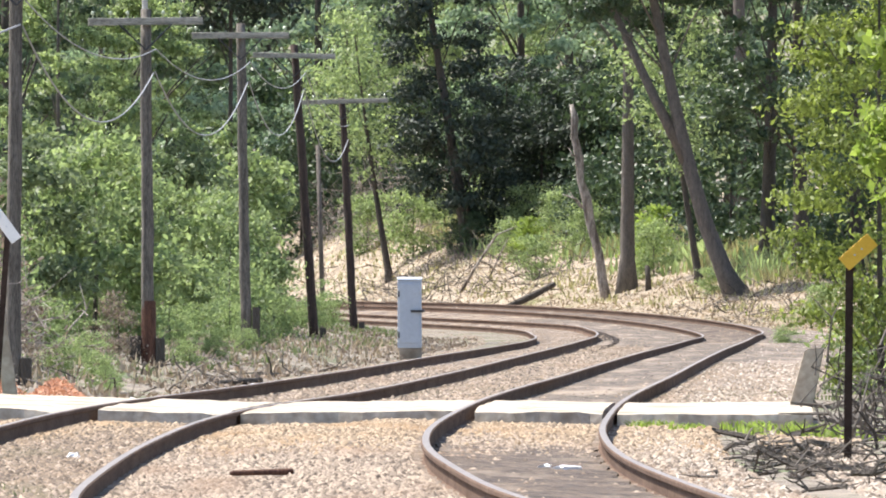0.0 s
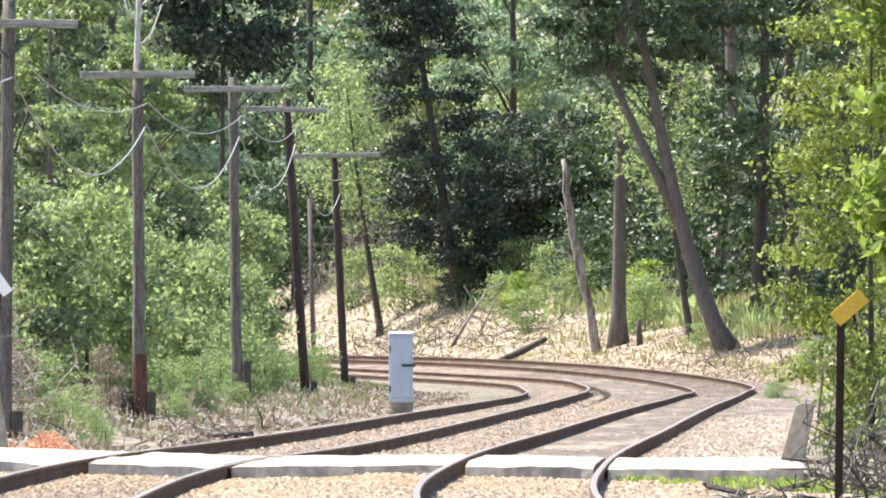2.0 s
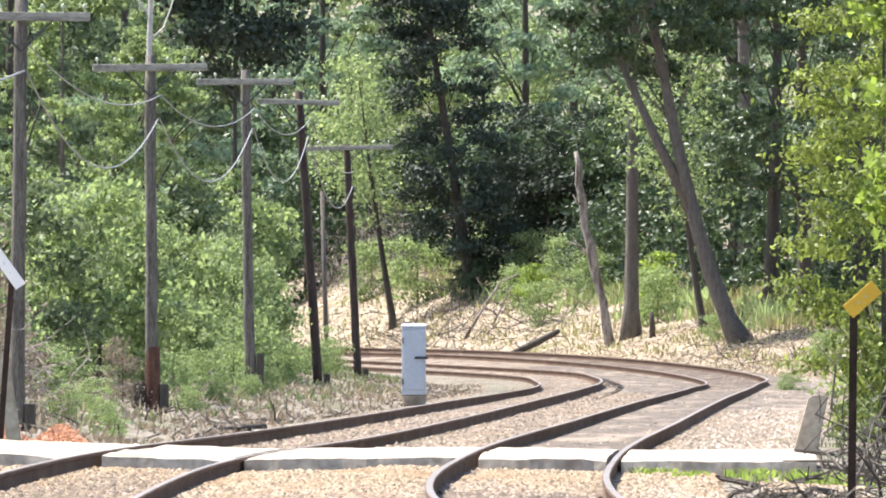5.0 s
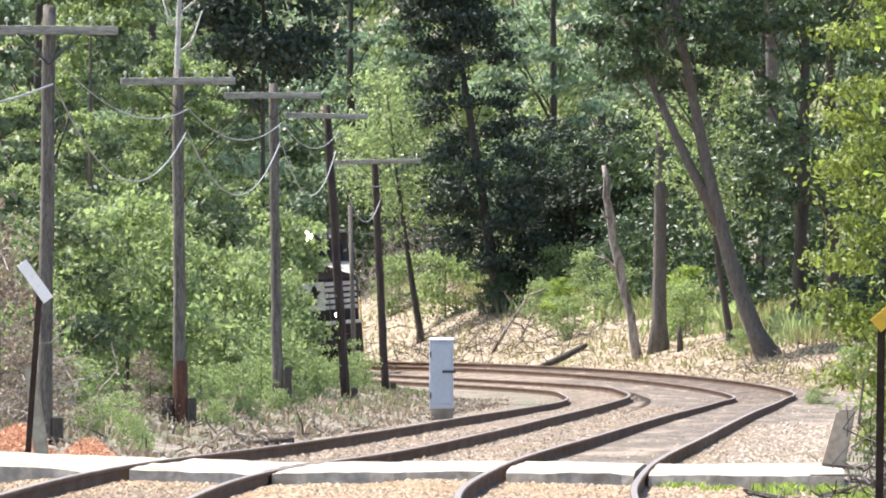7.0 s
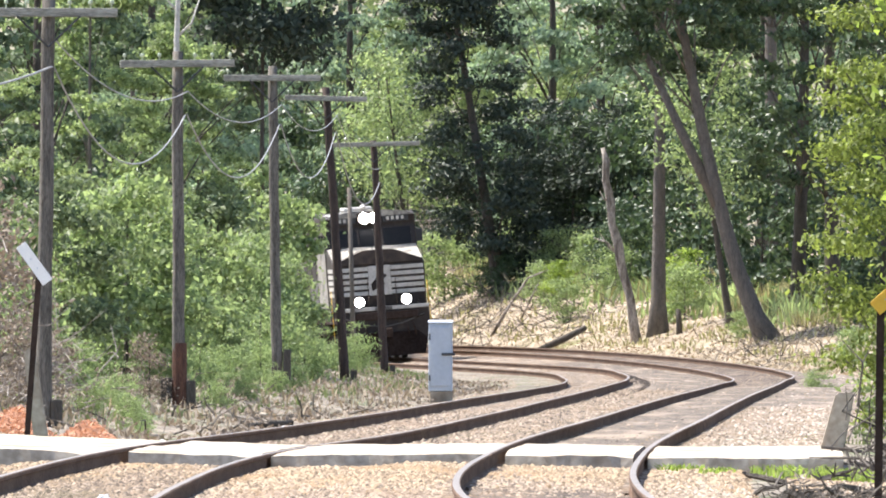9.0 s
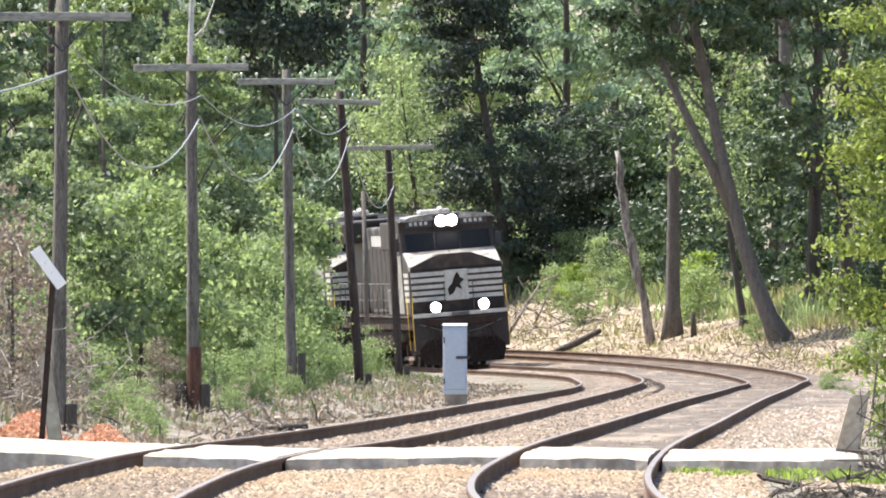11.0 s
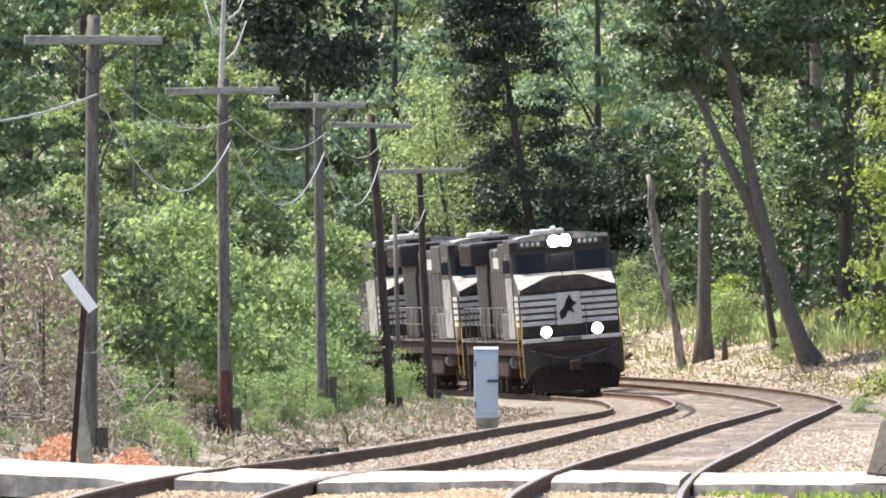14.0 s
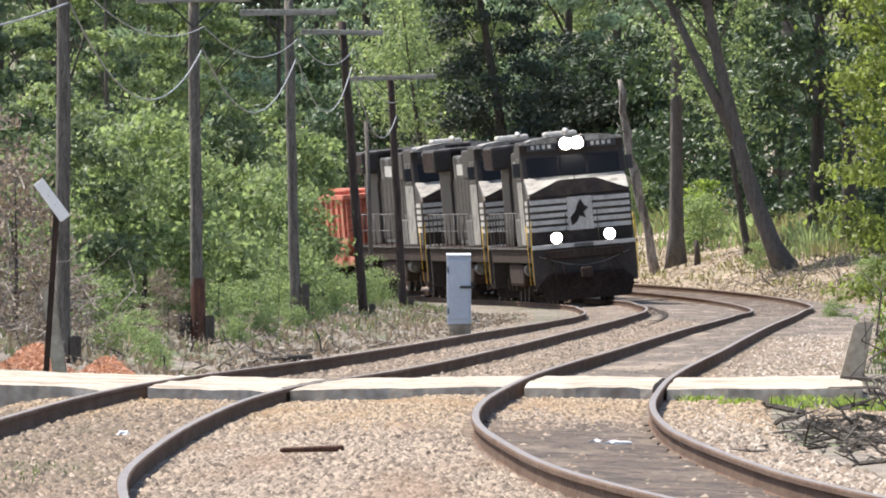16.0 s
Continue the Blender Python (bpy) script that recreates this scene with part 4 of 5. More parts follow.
for _z, _x, _l in ((6.3, 1, 0.5), (6.7, -1, 0.45), (7.0, 1, 0.6), (7.3, -1, 0.55), (7.6, 1, 0.4), (7.9, -1, 0.35)):
    tube("branch", [(0, 0, _z), (_x * _l * 0.45, 0.05, _z + 0.22), (_x * _l * 0.8, 0.08, _z + 0.75)], [0.028, 0.02, 0.008], M["bone"], treetop, 5)

# near foliage on the right of the tracks
near_right = build_tree("roadside_tree", "yellow-green leafy tree overhanging the trackside", 19, 7.0, 0.045, 0.03, 1.25, M["leaf_yellow"], 0.09, 21000, M["bark_dark"], clumps=100, spread=0.20)
plant(near_right, [(5.62, 232, 0.5, 1.0), (7.1, 238, 2.5, 1.1), (7.3, 226, 4.0, 1.0)])
bough = build_tree("roadside_tree", "bright green tree with broad leaves close to the tracks", 20, 6.5, 0.10, 0.30, 0.75, M["leaf_lime"], 0.12, 11000, M["bark"], clumps=70, spread=0.13)
stand(bough, 4.30, 150)

# shrubs
shrub = build_tree("shrub", "bright green leafy shrub below the pole line", 31, 3.4, 0.05, 0.02, 1.25, M["leaf_light"], 0.145, 6500, M["bark_dark"], clumps=34, spread=0.27, category="shrub")
plant(shrub, [(-6.1, 316, 0.2, 1.0), (-7.6, 318, 2.2, 0.78), (-6.3, 330, 3.1, 0.95), (-5.31, 352.7, 5.0, 0.85), (-4.95, 385.8, 1.8, 0.8), (-4.41, 397.2, 2.0, 0.72), (-4.25, 427.6, 1.1, 0.45)])
green_shrub = build_tree("shrub", "mid-green leafy shrub behind the pole line", 39, 3.4, 0.05, 0.02, 1.3, M["leaf"], 0.145, 6500, M["bark_dark"], clumps=34, spread=0.27, category="shrub")
plant(green_shrub, [(-8.6, 300, 4.4, 0.8), (-9, 330, 0.8, 0.9), (-7.21, 345.3, 3.9, 0.95), (-5.68, 400.7, 2.8, 1.05), (-7.3, 312, 1.4, 0.9)])
low = build_tree("shrub", "low tangled green shrub on the verge", 32, 2.2, 0.04, 0.02, 0.9, M["leaf_light"], 0.12, 3000, M["bark_dark"], clumps=40, spread=0.25, category="shrub")
plant(low, [(-4.32, 367.9, 0, 0.9), (-3.6, 420.5, 1, 0.4), (-5.03, 435.9, 2, 1.0), (-6.09, 459.4, 3, 1.2), (-3.04, 453.5, 4, 0.5), (-6.4, 288, 5, 0.45), (-7.4, 280, 0.5, 1.0), (-6.85, 488, 2.6, 1.5),
            (5.9, 238, 2.4, 0.8), (6.6, 222, 4.1, 1.0), (-6.8, 262, 2.0, 0.55), (-4.9, 324, 0.7, 0.4), (-4.6, 340, 2.9, 0.45), (-4.2, 356, 1.9, 0.5), (-3.6, 386, 0.4, 0.5), (-5.4, 276, 3.3, 0.3), (-3.2, 428, 4.1, 0.45),
            (-5.1, 268, 1.3, 0.22), (-4.7, 252, 0.2, 0.18), (-5.6, 262, 4.4, 0.28), (-4.2, 300, 2.2, 0.25), (-4.0, 316, 3.6, 0.22), (-3.7, 334, 5.0, 0.25), (-4.4, 244, 2.0, 0.15), (-3.5, 352, 1.0, 0.3),
            (7.7, 405, 3.2, 0.3)])
bank_shrub = build_tree("shrub", "sunlit pale green shrub on the leaf-strewn bank", 33, 1.9, 0.03, 0.02, 0.75, M["leaf_light"], 0.11, 2600, M["bark"], clumps=30, spread=0.24, category="shrub")
plant(bank_shrub, [(6.86, 588.6, 0.1, 0.95), (3.12, 607.4, 1.2, 0.8), (-1.04, 636.5, 2.2, 1.3), (2.29, 619.8, 3.1, 0.8), (4.78, 611.5, 4.0, 0.85), (-2.7, 646.9, 0.7, 1.1), (3.0, 629, 1.9, 1.0), (4.0, 624, 2.9, 0.95), (5.0, 619, 0.4, 0.9), (1.9, 637, 4.9, 1.1), (6.2, 618, 3.7, 1.0), (8.42, 566.8, 1.1, 0.5), (11.02, 528.3, 2.7, 0.6)])

# undergrowth in the leaf colour that carries the wood's shade
under = build_tree("understory_shrub", "dense undergrowth at the wood's edge, leaves coloured dark for shade", 34, 4.6, 0.06, 0.02, 2.1, M["leaf_shaded"], 0.22, 5000, M["bark_dark"], clumps=60, spread=0.34, category="shrub")
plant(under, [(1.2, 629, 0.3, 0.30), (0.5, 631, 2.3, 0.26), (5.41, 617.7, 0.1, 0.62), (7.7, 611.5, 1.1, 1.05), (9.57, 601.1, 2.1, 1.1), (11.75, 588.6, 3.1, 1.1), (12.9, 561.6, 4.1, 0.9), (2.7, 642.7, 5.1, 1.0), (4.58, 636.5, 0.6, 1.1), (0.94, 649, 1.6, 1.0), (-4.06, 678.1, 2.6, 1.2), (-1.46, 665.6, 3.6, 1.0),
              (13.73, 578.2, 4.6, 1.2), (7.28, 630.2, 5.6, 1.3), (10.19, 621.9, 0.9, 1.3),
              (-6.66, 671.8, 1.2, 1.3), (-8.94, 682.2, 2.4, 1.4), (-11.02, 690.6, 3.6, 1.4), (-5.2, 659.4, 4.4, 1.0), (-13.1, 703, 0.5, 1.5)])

lime = build_tree("shrub", "lime green sunlit shrub behind the trunks", 35, 1.8, 0.03, 0.02, 0.7, M["leaf_lime"], 0.16, 1500, M["bark"], clumps=26, spread=0.2, category="shrub")
plant(lime, [(6.85, 594, 0.3, 1.05), (2.9, 618, 2.0, 0.7)])
sapling = build_tree("sapling", "slender young tree with sparse leaves beside the poles", 36, 4.3, 0.05, 0.12, 0.6, M["leaf_light"], 0.18, 900, M["bark_dark"], clumps=34, spread=0.2)
plant(sapling, [(-4.75, 432, 0.4, 0.9), (-5.3, 448, 1.4, 1.05)])

withered = build_tree("shrub", "grey-brown withered shrub hung with dead vines", 37, 2.6, 0.04, 0.02, 0.95, M["brown"], 0.10, 2600, M["bark_dark"], clumps=40, spread=0.25, category="shrub")
plant(withered, [(-6.75, 256, 0.3, 0.95), (-6.1, 252, 1.9, 0.55), (-7.4, 260, 2.9, 1.1), (-5.2, 290, 0.9, 0.4)])

screen = build_tree("sapling", "thin young tree with a small high crown of leaves", 38, 4.3, 0.035, 0.60, 0.42, M["leaf_light"], 0.19, 800, M["bark_dark"], clumps=20, spread=0.19)
plant(screen, [(-4.62, 431, 0.7, 1.0), (-4.22, 437, 2.6, 0.96)])

# broken stem and fallen wood on the bank
snag = new("broken_snag")
tagged(snag, "broken bleached dead tree stem leaning on the bank", "dead tree")
snag.location = (5.25, 582.4, float(ground_z(5.25, 582.4)))
tube("stem", [(0.08, 0, -0.3), (-0.1, 0, 0.6), (-0.22, 0, 1.5), (-0.5, 0, 2.5), (-0.62, 0, 3.3), (-0.82, 0, 3.9), (-0.86, 0, 4.6), (-1.02, 0, 5.3), (-1.0, 0, 5.9), (-1.12, 0, 6.35)], [0.2, 0.165, 0.135, 0.15, 0.165, 0.12, 0.145, 0.115, 0.125, 0.06], M["deadwood"], snag, 8)
tube("branch", [(-0.52, 0, 2.8), (-0.98, 0.1, 3.3), (-1.4, 0.1, 3.45)], [0.05, 0.035, 0.015], M["deadwood"], snag, 6)
tube("branch", [(-0.84, 0, 4.6), (-1.08, -0.1, 4.7), (-1.2, -0.1, 4.95)], [0.05, 0.03, 0.012], M["deadwood"], snag, 6)
tube("branch", [(-0.6, 0, 2.9), (-0.9, 0.1, 3.1), (-1.2, 0.1, 3.6)], [0.035, 0.02, 0.01], M["deadwood"], snag, 5)


def lying(name, pts, radii, material, label, category):
    z = [float(ground_z(x, y)) + h for x, y, h in pts]
    tagged(tube(name, [(x, y, h) for (x, y, _), h in zip(pts, z)], radii, material, None, 7), label, category)


lying("fallen_log", [(2.03, 588.6, 0.12), (2.91, 589.2, 0.42), (3.64, 589.7, 0.62)], [0.1, 0.12, 0.09], M["bark_dark"], "dark fallen log lying on the sunlit bank", "log")
lying("fallen_branch", [(0.57, 613.6, 0.0), (1.25, 613.6, 0.9), (1.82, 613.6, 1.55), (2.5, 613.8, 1.6)], [0.06, 0.05, 0.035, 0.015], M["deadwood"], "pale dead branch leaning in the brush", "branch")
lying("fallen_branch", [(1.56, 615.7, 0.0), (1.98, 615.7, 0.75), (2.24, 615.7, 1.2)], [0.04, 0.03, 0.012], M["deadwood"], "pale dead branch standing in the brush", "branch")
lying("stump", [(6.6, 580.3, -0.1), (6.58, 580.3, 0.5), (6.55, 580.3, 0.85)], [0.11, 0.09, 0.08], M["bark_dark"], "dark short tree stump on the bank", "stump")
lying("timber_offcut", [(-3.4, 268, 0.05), (-3.0, 268.4, 0.06), (-2.7, 268.6, 0.05)], [0.05, 0.055, 0.05], M["bark_dark"], "dark timber offcut lying on the verge", "timber")
lying("timber_offcut", [(-3.1, 300, 0.05), (-2.7, 300.4, 0.06)], [0.05, 0.05], M["bark_dark"], "dark timber offcut lying on the verge", "timber")


def far_woods():
    rng = np.random.default_rng(77)
    n = 45000
    x, y, z = rng.uniform(-40, 40, n), rng.uniform(728, 765, n), rng.uniform(0.0, 1.0, n)
    h = 15 + 3 * np.sin(x * 0.5) + 2 * np.sin(x * 1.3 + 1)
    p = np.stack([x, y, ground_z(x, y) + z * h], 1)
    keep = np.abs(x - at(RX, y)) > 8
    p = p[keep]
    tagged(part("far_woods", leaves_mesh("far_woods", p, 0.5, M["leaf"], rng, slim=0.7), None), "dense green woods far behind the bend", "woods", kind="stuff")


far_woods()


def scatter(name, x0, x1, y0, y1, n, height, material, seed, label, keep=None, width=0.03, lean=0.5):
    """Blades over a stretch; x counts from the track on that side."""
    rng = np.random.default_rng(seed)
    y = rng.uniform(y0, y1, n)
    u = rng.uniform(0, 1, n)
    x = (at(LX, y) - (x0 + (x1 - x0) * u)) if x0 > 0 and keep != "right" else (at(RX, y) + abs(x0) + (abs(x1) - abs(x0)) * u)
    patch = np.array([noise.noise((a * 0.55, b * 0.16, seed)) for a, b in zip(x, y)])
    ok = patch > -0.05
    x, y = x[ok], y[ok]
    h = height * (0.7 + 0.8 * np.clip(patch[ok], 0, 1))
    feet = np.stack([x, y, ground_z(x, y)], 1)
    tagged(part(name, blades_mesh(name, feet, h, material, rng, width, lean), None), label, name.replace("_", " "), kind="stuff")


scatter("verge_grass", 3.9, 11.0, 225, 500, 9000, 0.17, M["grass"], 1, "patchy green weeds on the shaded verge", width=0.022, lean=1.4)
scatter("dry_grass", 2.6, 10.0, 205, 500, 6000, 0.12, M["brown"], 2, "short dry grass on the verge", width=0.03, lean=1.6)
scatter("bank_weeds", -3.4, -9, 515, 690, 5500, 0.30, M["grass_dry"], 4, "pale green weeds among the dry leaves", keep="right", width=0.028, lean=0.9)
scatter("brush_weeds", -7.0, -12.5, 560, 650, 6500, 0.6, M["grass_dry"], 6, "tall yellowing weeds along the bank's crest", keep="right", width=0.03, lean=0.7)
scatter("green_brush", -6.4, -13.0, 565, 650, 3200, 0.8, M["leaf_light"], 8, "tall green weeds along the bank's crest", keep="right", width=0.045, lean=0.9)
scatter("straw_grass", 3.0, 8.0, 228, 420, 2800, 0.22, M["straw"], 7, "pale dry grass round the feet of the poles", width=0.02, lean=1.0)
scatter("trackside_weeds", -2.2, -5.0, 225, 420, 3000, 0.08, M["grass"], 5, "green weeds along the ballast edge", keep="right", width=0.018)


def fallen_leaves(name, line, side, q0, q1, y0, y1, n, size, material, seed, label):
    """Dead leaves strewn over a stretch beside the track."""
    rng = np.random.default_rng(seed)
    y = rng.uniform(y0, y1, n)
    x = at(line, y) + side * (q0 + (q1 - q0) * rng.uniform(0, 1, n))
    p = np.stack([x, y, ground_z(x, y) + 0.035 + 0.05 * rng.uniform(0, 1, n) ** 2], 1)
    tagged(part(name, leaves_mesh(name, p, size, material, rng, flat=0.6, slim=0.8, lay=0.3), None), label, "fallen leaves", kind="stuff")


fallen_leaves("fallen_leaves", RX, 1, 2.0, 12, 450, 690, 56000, 0.10, M["straw"], 51, "pale dry leaves strewn thickly over the bank")
fallen_leaves("fallen_leaves", LX, -1, 2.2, 9, 205, 480, 9000, 0.075, M["brown"], 52, "grey-brown dead leaves strewn over the verge")

# tufts of bright weeds along the slab's end
_rng = np.random.default_rng(61)
_c = np.stack([_rng.uniform(1.9, 4.6, 30), _rng.uniform(176, 184.5, 30)], 1)
_k = _rng.integers(0, 30, 1200)
_x, _y = _c[_k, 0] + _rng.normal(0, 0.07, 1200), _c[_k, 1] + _rng.normal(0, 0.4, 1200)
_ok = np.abs(_x - at(RX, _y)) > 0.95
_x, _y = _x[_ok], _y[_ok]
tagged(part("bright_weeds", blades_mesh("bright_weeds", np.stack([_x, _y, ground_z(_x, _y) + 0.02], 1), 0.075, M["leaf_lime"], _rng, 0.014, 1.5), None), "bright lime green weeds beside the concrete slab", "weeds", kind="stuff")


# a few weeds between the rails of the left track
_n = 80
_y = _rng.uniform(117, 128, _n)
_x = at(LX, _y) + _rng.normal(-0.05, 0.14, _n)
tagged(part("track_weeds", blades_mesh("track_weeds", np.stack([_x, _y, at(LX, _y, 2) - 0.15], 1), 0.05, M["grass"], _rng, 0.008, 1.2), None), "small green weeds growing between the rails", "weeds", kind="stuff")


def tangle(name, centre, spread, n, length, r, material, seed, label, category, rise=0.5):
    """A heap of thin bent sticks."""
    rng = random.Random(seed)
    verts, faces = [], []
    for _ in range(n):
        x, y = centre[0] + rng.gauss(0, spread[0]), centre[1] + rng.gauss(0, spread[1])
        z = float(ground_z(x, y)) + 0.02 + abs(rng.gauss(0, spread[2]))
        a, e, l = rng.uniform(0, 2 * pi), rng.gauss(0.05, rise), length * rng.uniform(0.4, 1.3)
        d = Vector((cos(a) * cos(e), sin(a) * cos(e), abs(sin(e))))
        p = Vector((x, y, z))
        k = Vector((rng.gauss(0, 0.2), rng.gauss(0, 0.2), rng.gauss(0, 0.14))) * l
        rr = r * rng.uniform(0.4, 1.4)
        tube_data([p, p + d * l * 0.5 + k, p + d * l], [rr, rr * 0.8, rr * 0.3], 4, verts, faces)
        if rng.random() < 0.6:
            q = p + d * l * 0.5 + k
            tube_data([q, q + Vector((rng.gauss(0, 1), rng.gauss(0, 1), rng.uniform(0, 0.8))).normalized() * l * 0.4], [rr * 0.6, rr * 0.2], 4, verts, faces)
    tagged(part(name, mesh_of(name, verts, faces, material), None), label, category, kind="stuff")


tangle("brush_pile", (3.0, 146, 0), (0.34, 10, 0.045), 260, 0.24, 0.009, M["twig"], 41, "heap of grey dry cut branches beside the track", "brush pile", 0.25)
tangle("brush_pile", (4.3, 172, 0), (0.4, 8, 0.10), 90, 0.6, 0.014, M["twig"], 42, "tangle of grey bare twigs at the tree's foot", "brush pile", 0.7)
tangle("brush_pile", (4.75, 184, 0), (0.42, 7, 0.30), 240, 0.6, 0.011, M["twig"], 55, "dense bare brown twigs below the trackside tree", "brush pile", 0.8)
tangle("brush_pile", (2.95, 150, 0), (0.34, 9, 0.03), 34, 0.42, 0.024, M["bark_dark"], 48, "dark cut limbs lying in the brush heap", "brush pile", 0.12)
tangle("dead_vines", (-6.6, 256, 0), (0.7, 12, 0.6), 230, 0.8, 0.010, M["deadwood"], 43, "tangle of grey dead vines on the verge", "vines")
for _x, _y, _s in ((-4.72, 221, 51), (-5.62, 223, 52)):
    _rng = np.random.default_rng(_s)
    _px, _py = _x + _rng.normal(0, 0.24, 1500), _y + _rng.normal(0, 2.0, 1500)
    _pz = ground_z(_px, _py) + 0.36 * np.exp(-((_px - _x) / 0.32) ** 2) * _rng.uniform(0.1, 1, 1500) + 0.03
    tagged(part("dead_brush", leaves_mesh("dead_brush", np.stack([_px, _py, _pz], 1), 0.075, M["fern"], _rng, flat=0.2, slim=0.5, lay=0.5), None), "rust-brown heap of dead fronds beside the crossing", "brush", kind="stuff")
tangle("bank_brush", (0.3, 624, 0), (2.6, 10, 0.35), 420, 1.0, 0.014, M["twig"], 45, "thin bare brush standing on the bank", "brush")
tangle("bank_brush", (4.6, 612, 0), (2.6, 10, 0.3), 300, 0.9, 0.013, M["twig"], 50, "bare grey brush among the weeds on the bank", "brush")
tangle("bank_brush", (9.4, 551, 0), (1.4, 15, 0.15), 200, 0.9, 0.012, M["twig"], 46, "thin bare brush at the foot of the trees", "brush")
tangle("fallen_twigs", (-3.9, 290, 0), (0.8, 30, 0.03), 90, 0.5, 0.014, M["twig"], 47, "fallen twigs strewn on the shaded verge", "twigs")
tangle("dead_thicket", (-3.0, 655, 0), (1.1, 6, 1.3), 300, 1.5, 0.013, M["deadwood"], 49, "pale thicket of dead stems at the wood's edge", "thicket", 0.9)


# ---------------------------------------------------------------- train
def rows_of_way():
    """Arc length along the left track, counted from 20 m ahead outwards."""
    d, x, z, b = LX
    s = np.concatenate([[0], np.cumsum(np.hypot(np.diff(d), np.diff(x)))])
    return s, d, x, z, b


WAY = rows_of_way()


def on_way(s):
    return Vector((np.interp(s, WAY[0], WAY[2]), np.interp(s, WAY[0], WAY[1]), np.interp(s, WAY[0], WAY[3]))), float(np.interp(s, WAY[0], WAY[4]))


def vehicle_pose(s, front, back):
    """A vehicle whose nose is at s and whose trucks stand front and back metres behind it."""
    (a, ba), (b, bb) = on_way(s + front), on_way(s + back)
    way = (b - a).normalized()
    side = way.cross(Vector((0, 0, 1))).normalized()
    side = (side + Vector((0, 0, (ba + bb) / 2 / GAUGE))).normalized()
    up = side.cross(way).normalized()
    o = a - way * front
    m = Matrix((side, way, up)).transposed().to_4x4()
    m.translation = o
    return m


def build_wheelset(parent, y, radius):
    root = part("wheelset", lathe([(0.09, -0.85), (0.09, 0.85)], 10, "x"), M["grime"], parent)
    root.location = (0, y, radius)
    for s in (-1, 1):
        w = part("wheel", lathe([(0.12, s * 0.80), (0.30, s * 0.79), (radius - 0.10, s * 0.74), (radius - 0.07, s * 0.82), (radius, s * 0.81), (radius + 0.002, s * 0.70), (radius + 0.028, s * 0.69), (radius + 0.026, s * 0.665), (0.2, s * 0.67)], 22, "x"), M["steel"], root)
    return root


def build_truck(parent, y, count, pitch, radius, material):
    """The side frames, journal boxes and springs of one truck."""
    half = pitch * (count - 1) / 2
    for s in (-1, 1):
        bm = extrude_profile([(y - half - 0.55, 0.62), (y - half - 0.45, 0.86), (y - half * 0.4, 0.80), (y, 0.70), (y + half * 0.4, 0.80), (y + half + 0.45, 0.86), (y + half + 0.55, 0.62),
                              (y + half + 0.3, 0.46), (y + 0.5, 0.40), (y - 0.5, 0.40), (y - half - 0.3, 0.46)], s * 0.98 - 0.08, s * 0.98 + 0.08, 0.02)
        part("truck_frame", bm, material, parent)
        for k in range(count):
            yy = y - half + k * pitch
            part("axle_box", box(s * 1.08 - 0.07, s * 1.08 + 0.07, yy - 0.17, yy + 0.17, radius - 0.17, radius + 0.2, 0.03), material, parent)
    part("bolster", box(-1.0, 1.0, y - 0.35, y + 0.35, 0.6, 1.05, 0.03), material, parent)
    return [build_wheelset(parent, y - half + k * pitch, radius) for k in range(count)]


def build_coupler(parent, y, toward):
    part("coupler", box(-0.11, 0.11, min(y, y + toward * 0.6), max(y, y + toward * 0.6), 0.76, 0.98, 0.03, box(-0.17, 0.17, y + toward * 0.45 - 0.14, y + toward * 0.45 + 0.14, 0.72, 1.02, 0.05)), M["grime"], parent)


def rod(name, pts, r, material, parent):
    v, f = tube_data(pts, [r] * len(pts), 6)
    return part(name, mesh_of(name, v, f, material, smooth=True), None, parent)


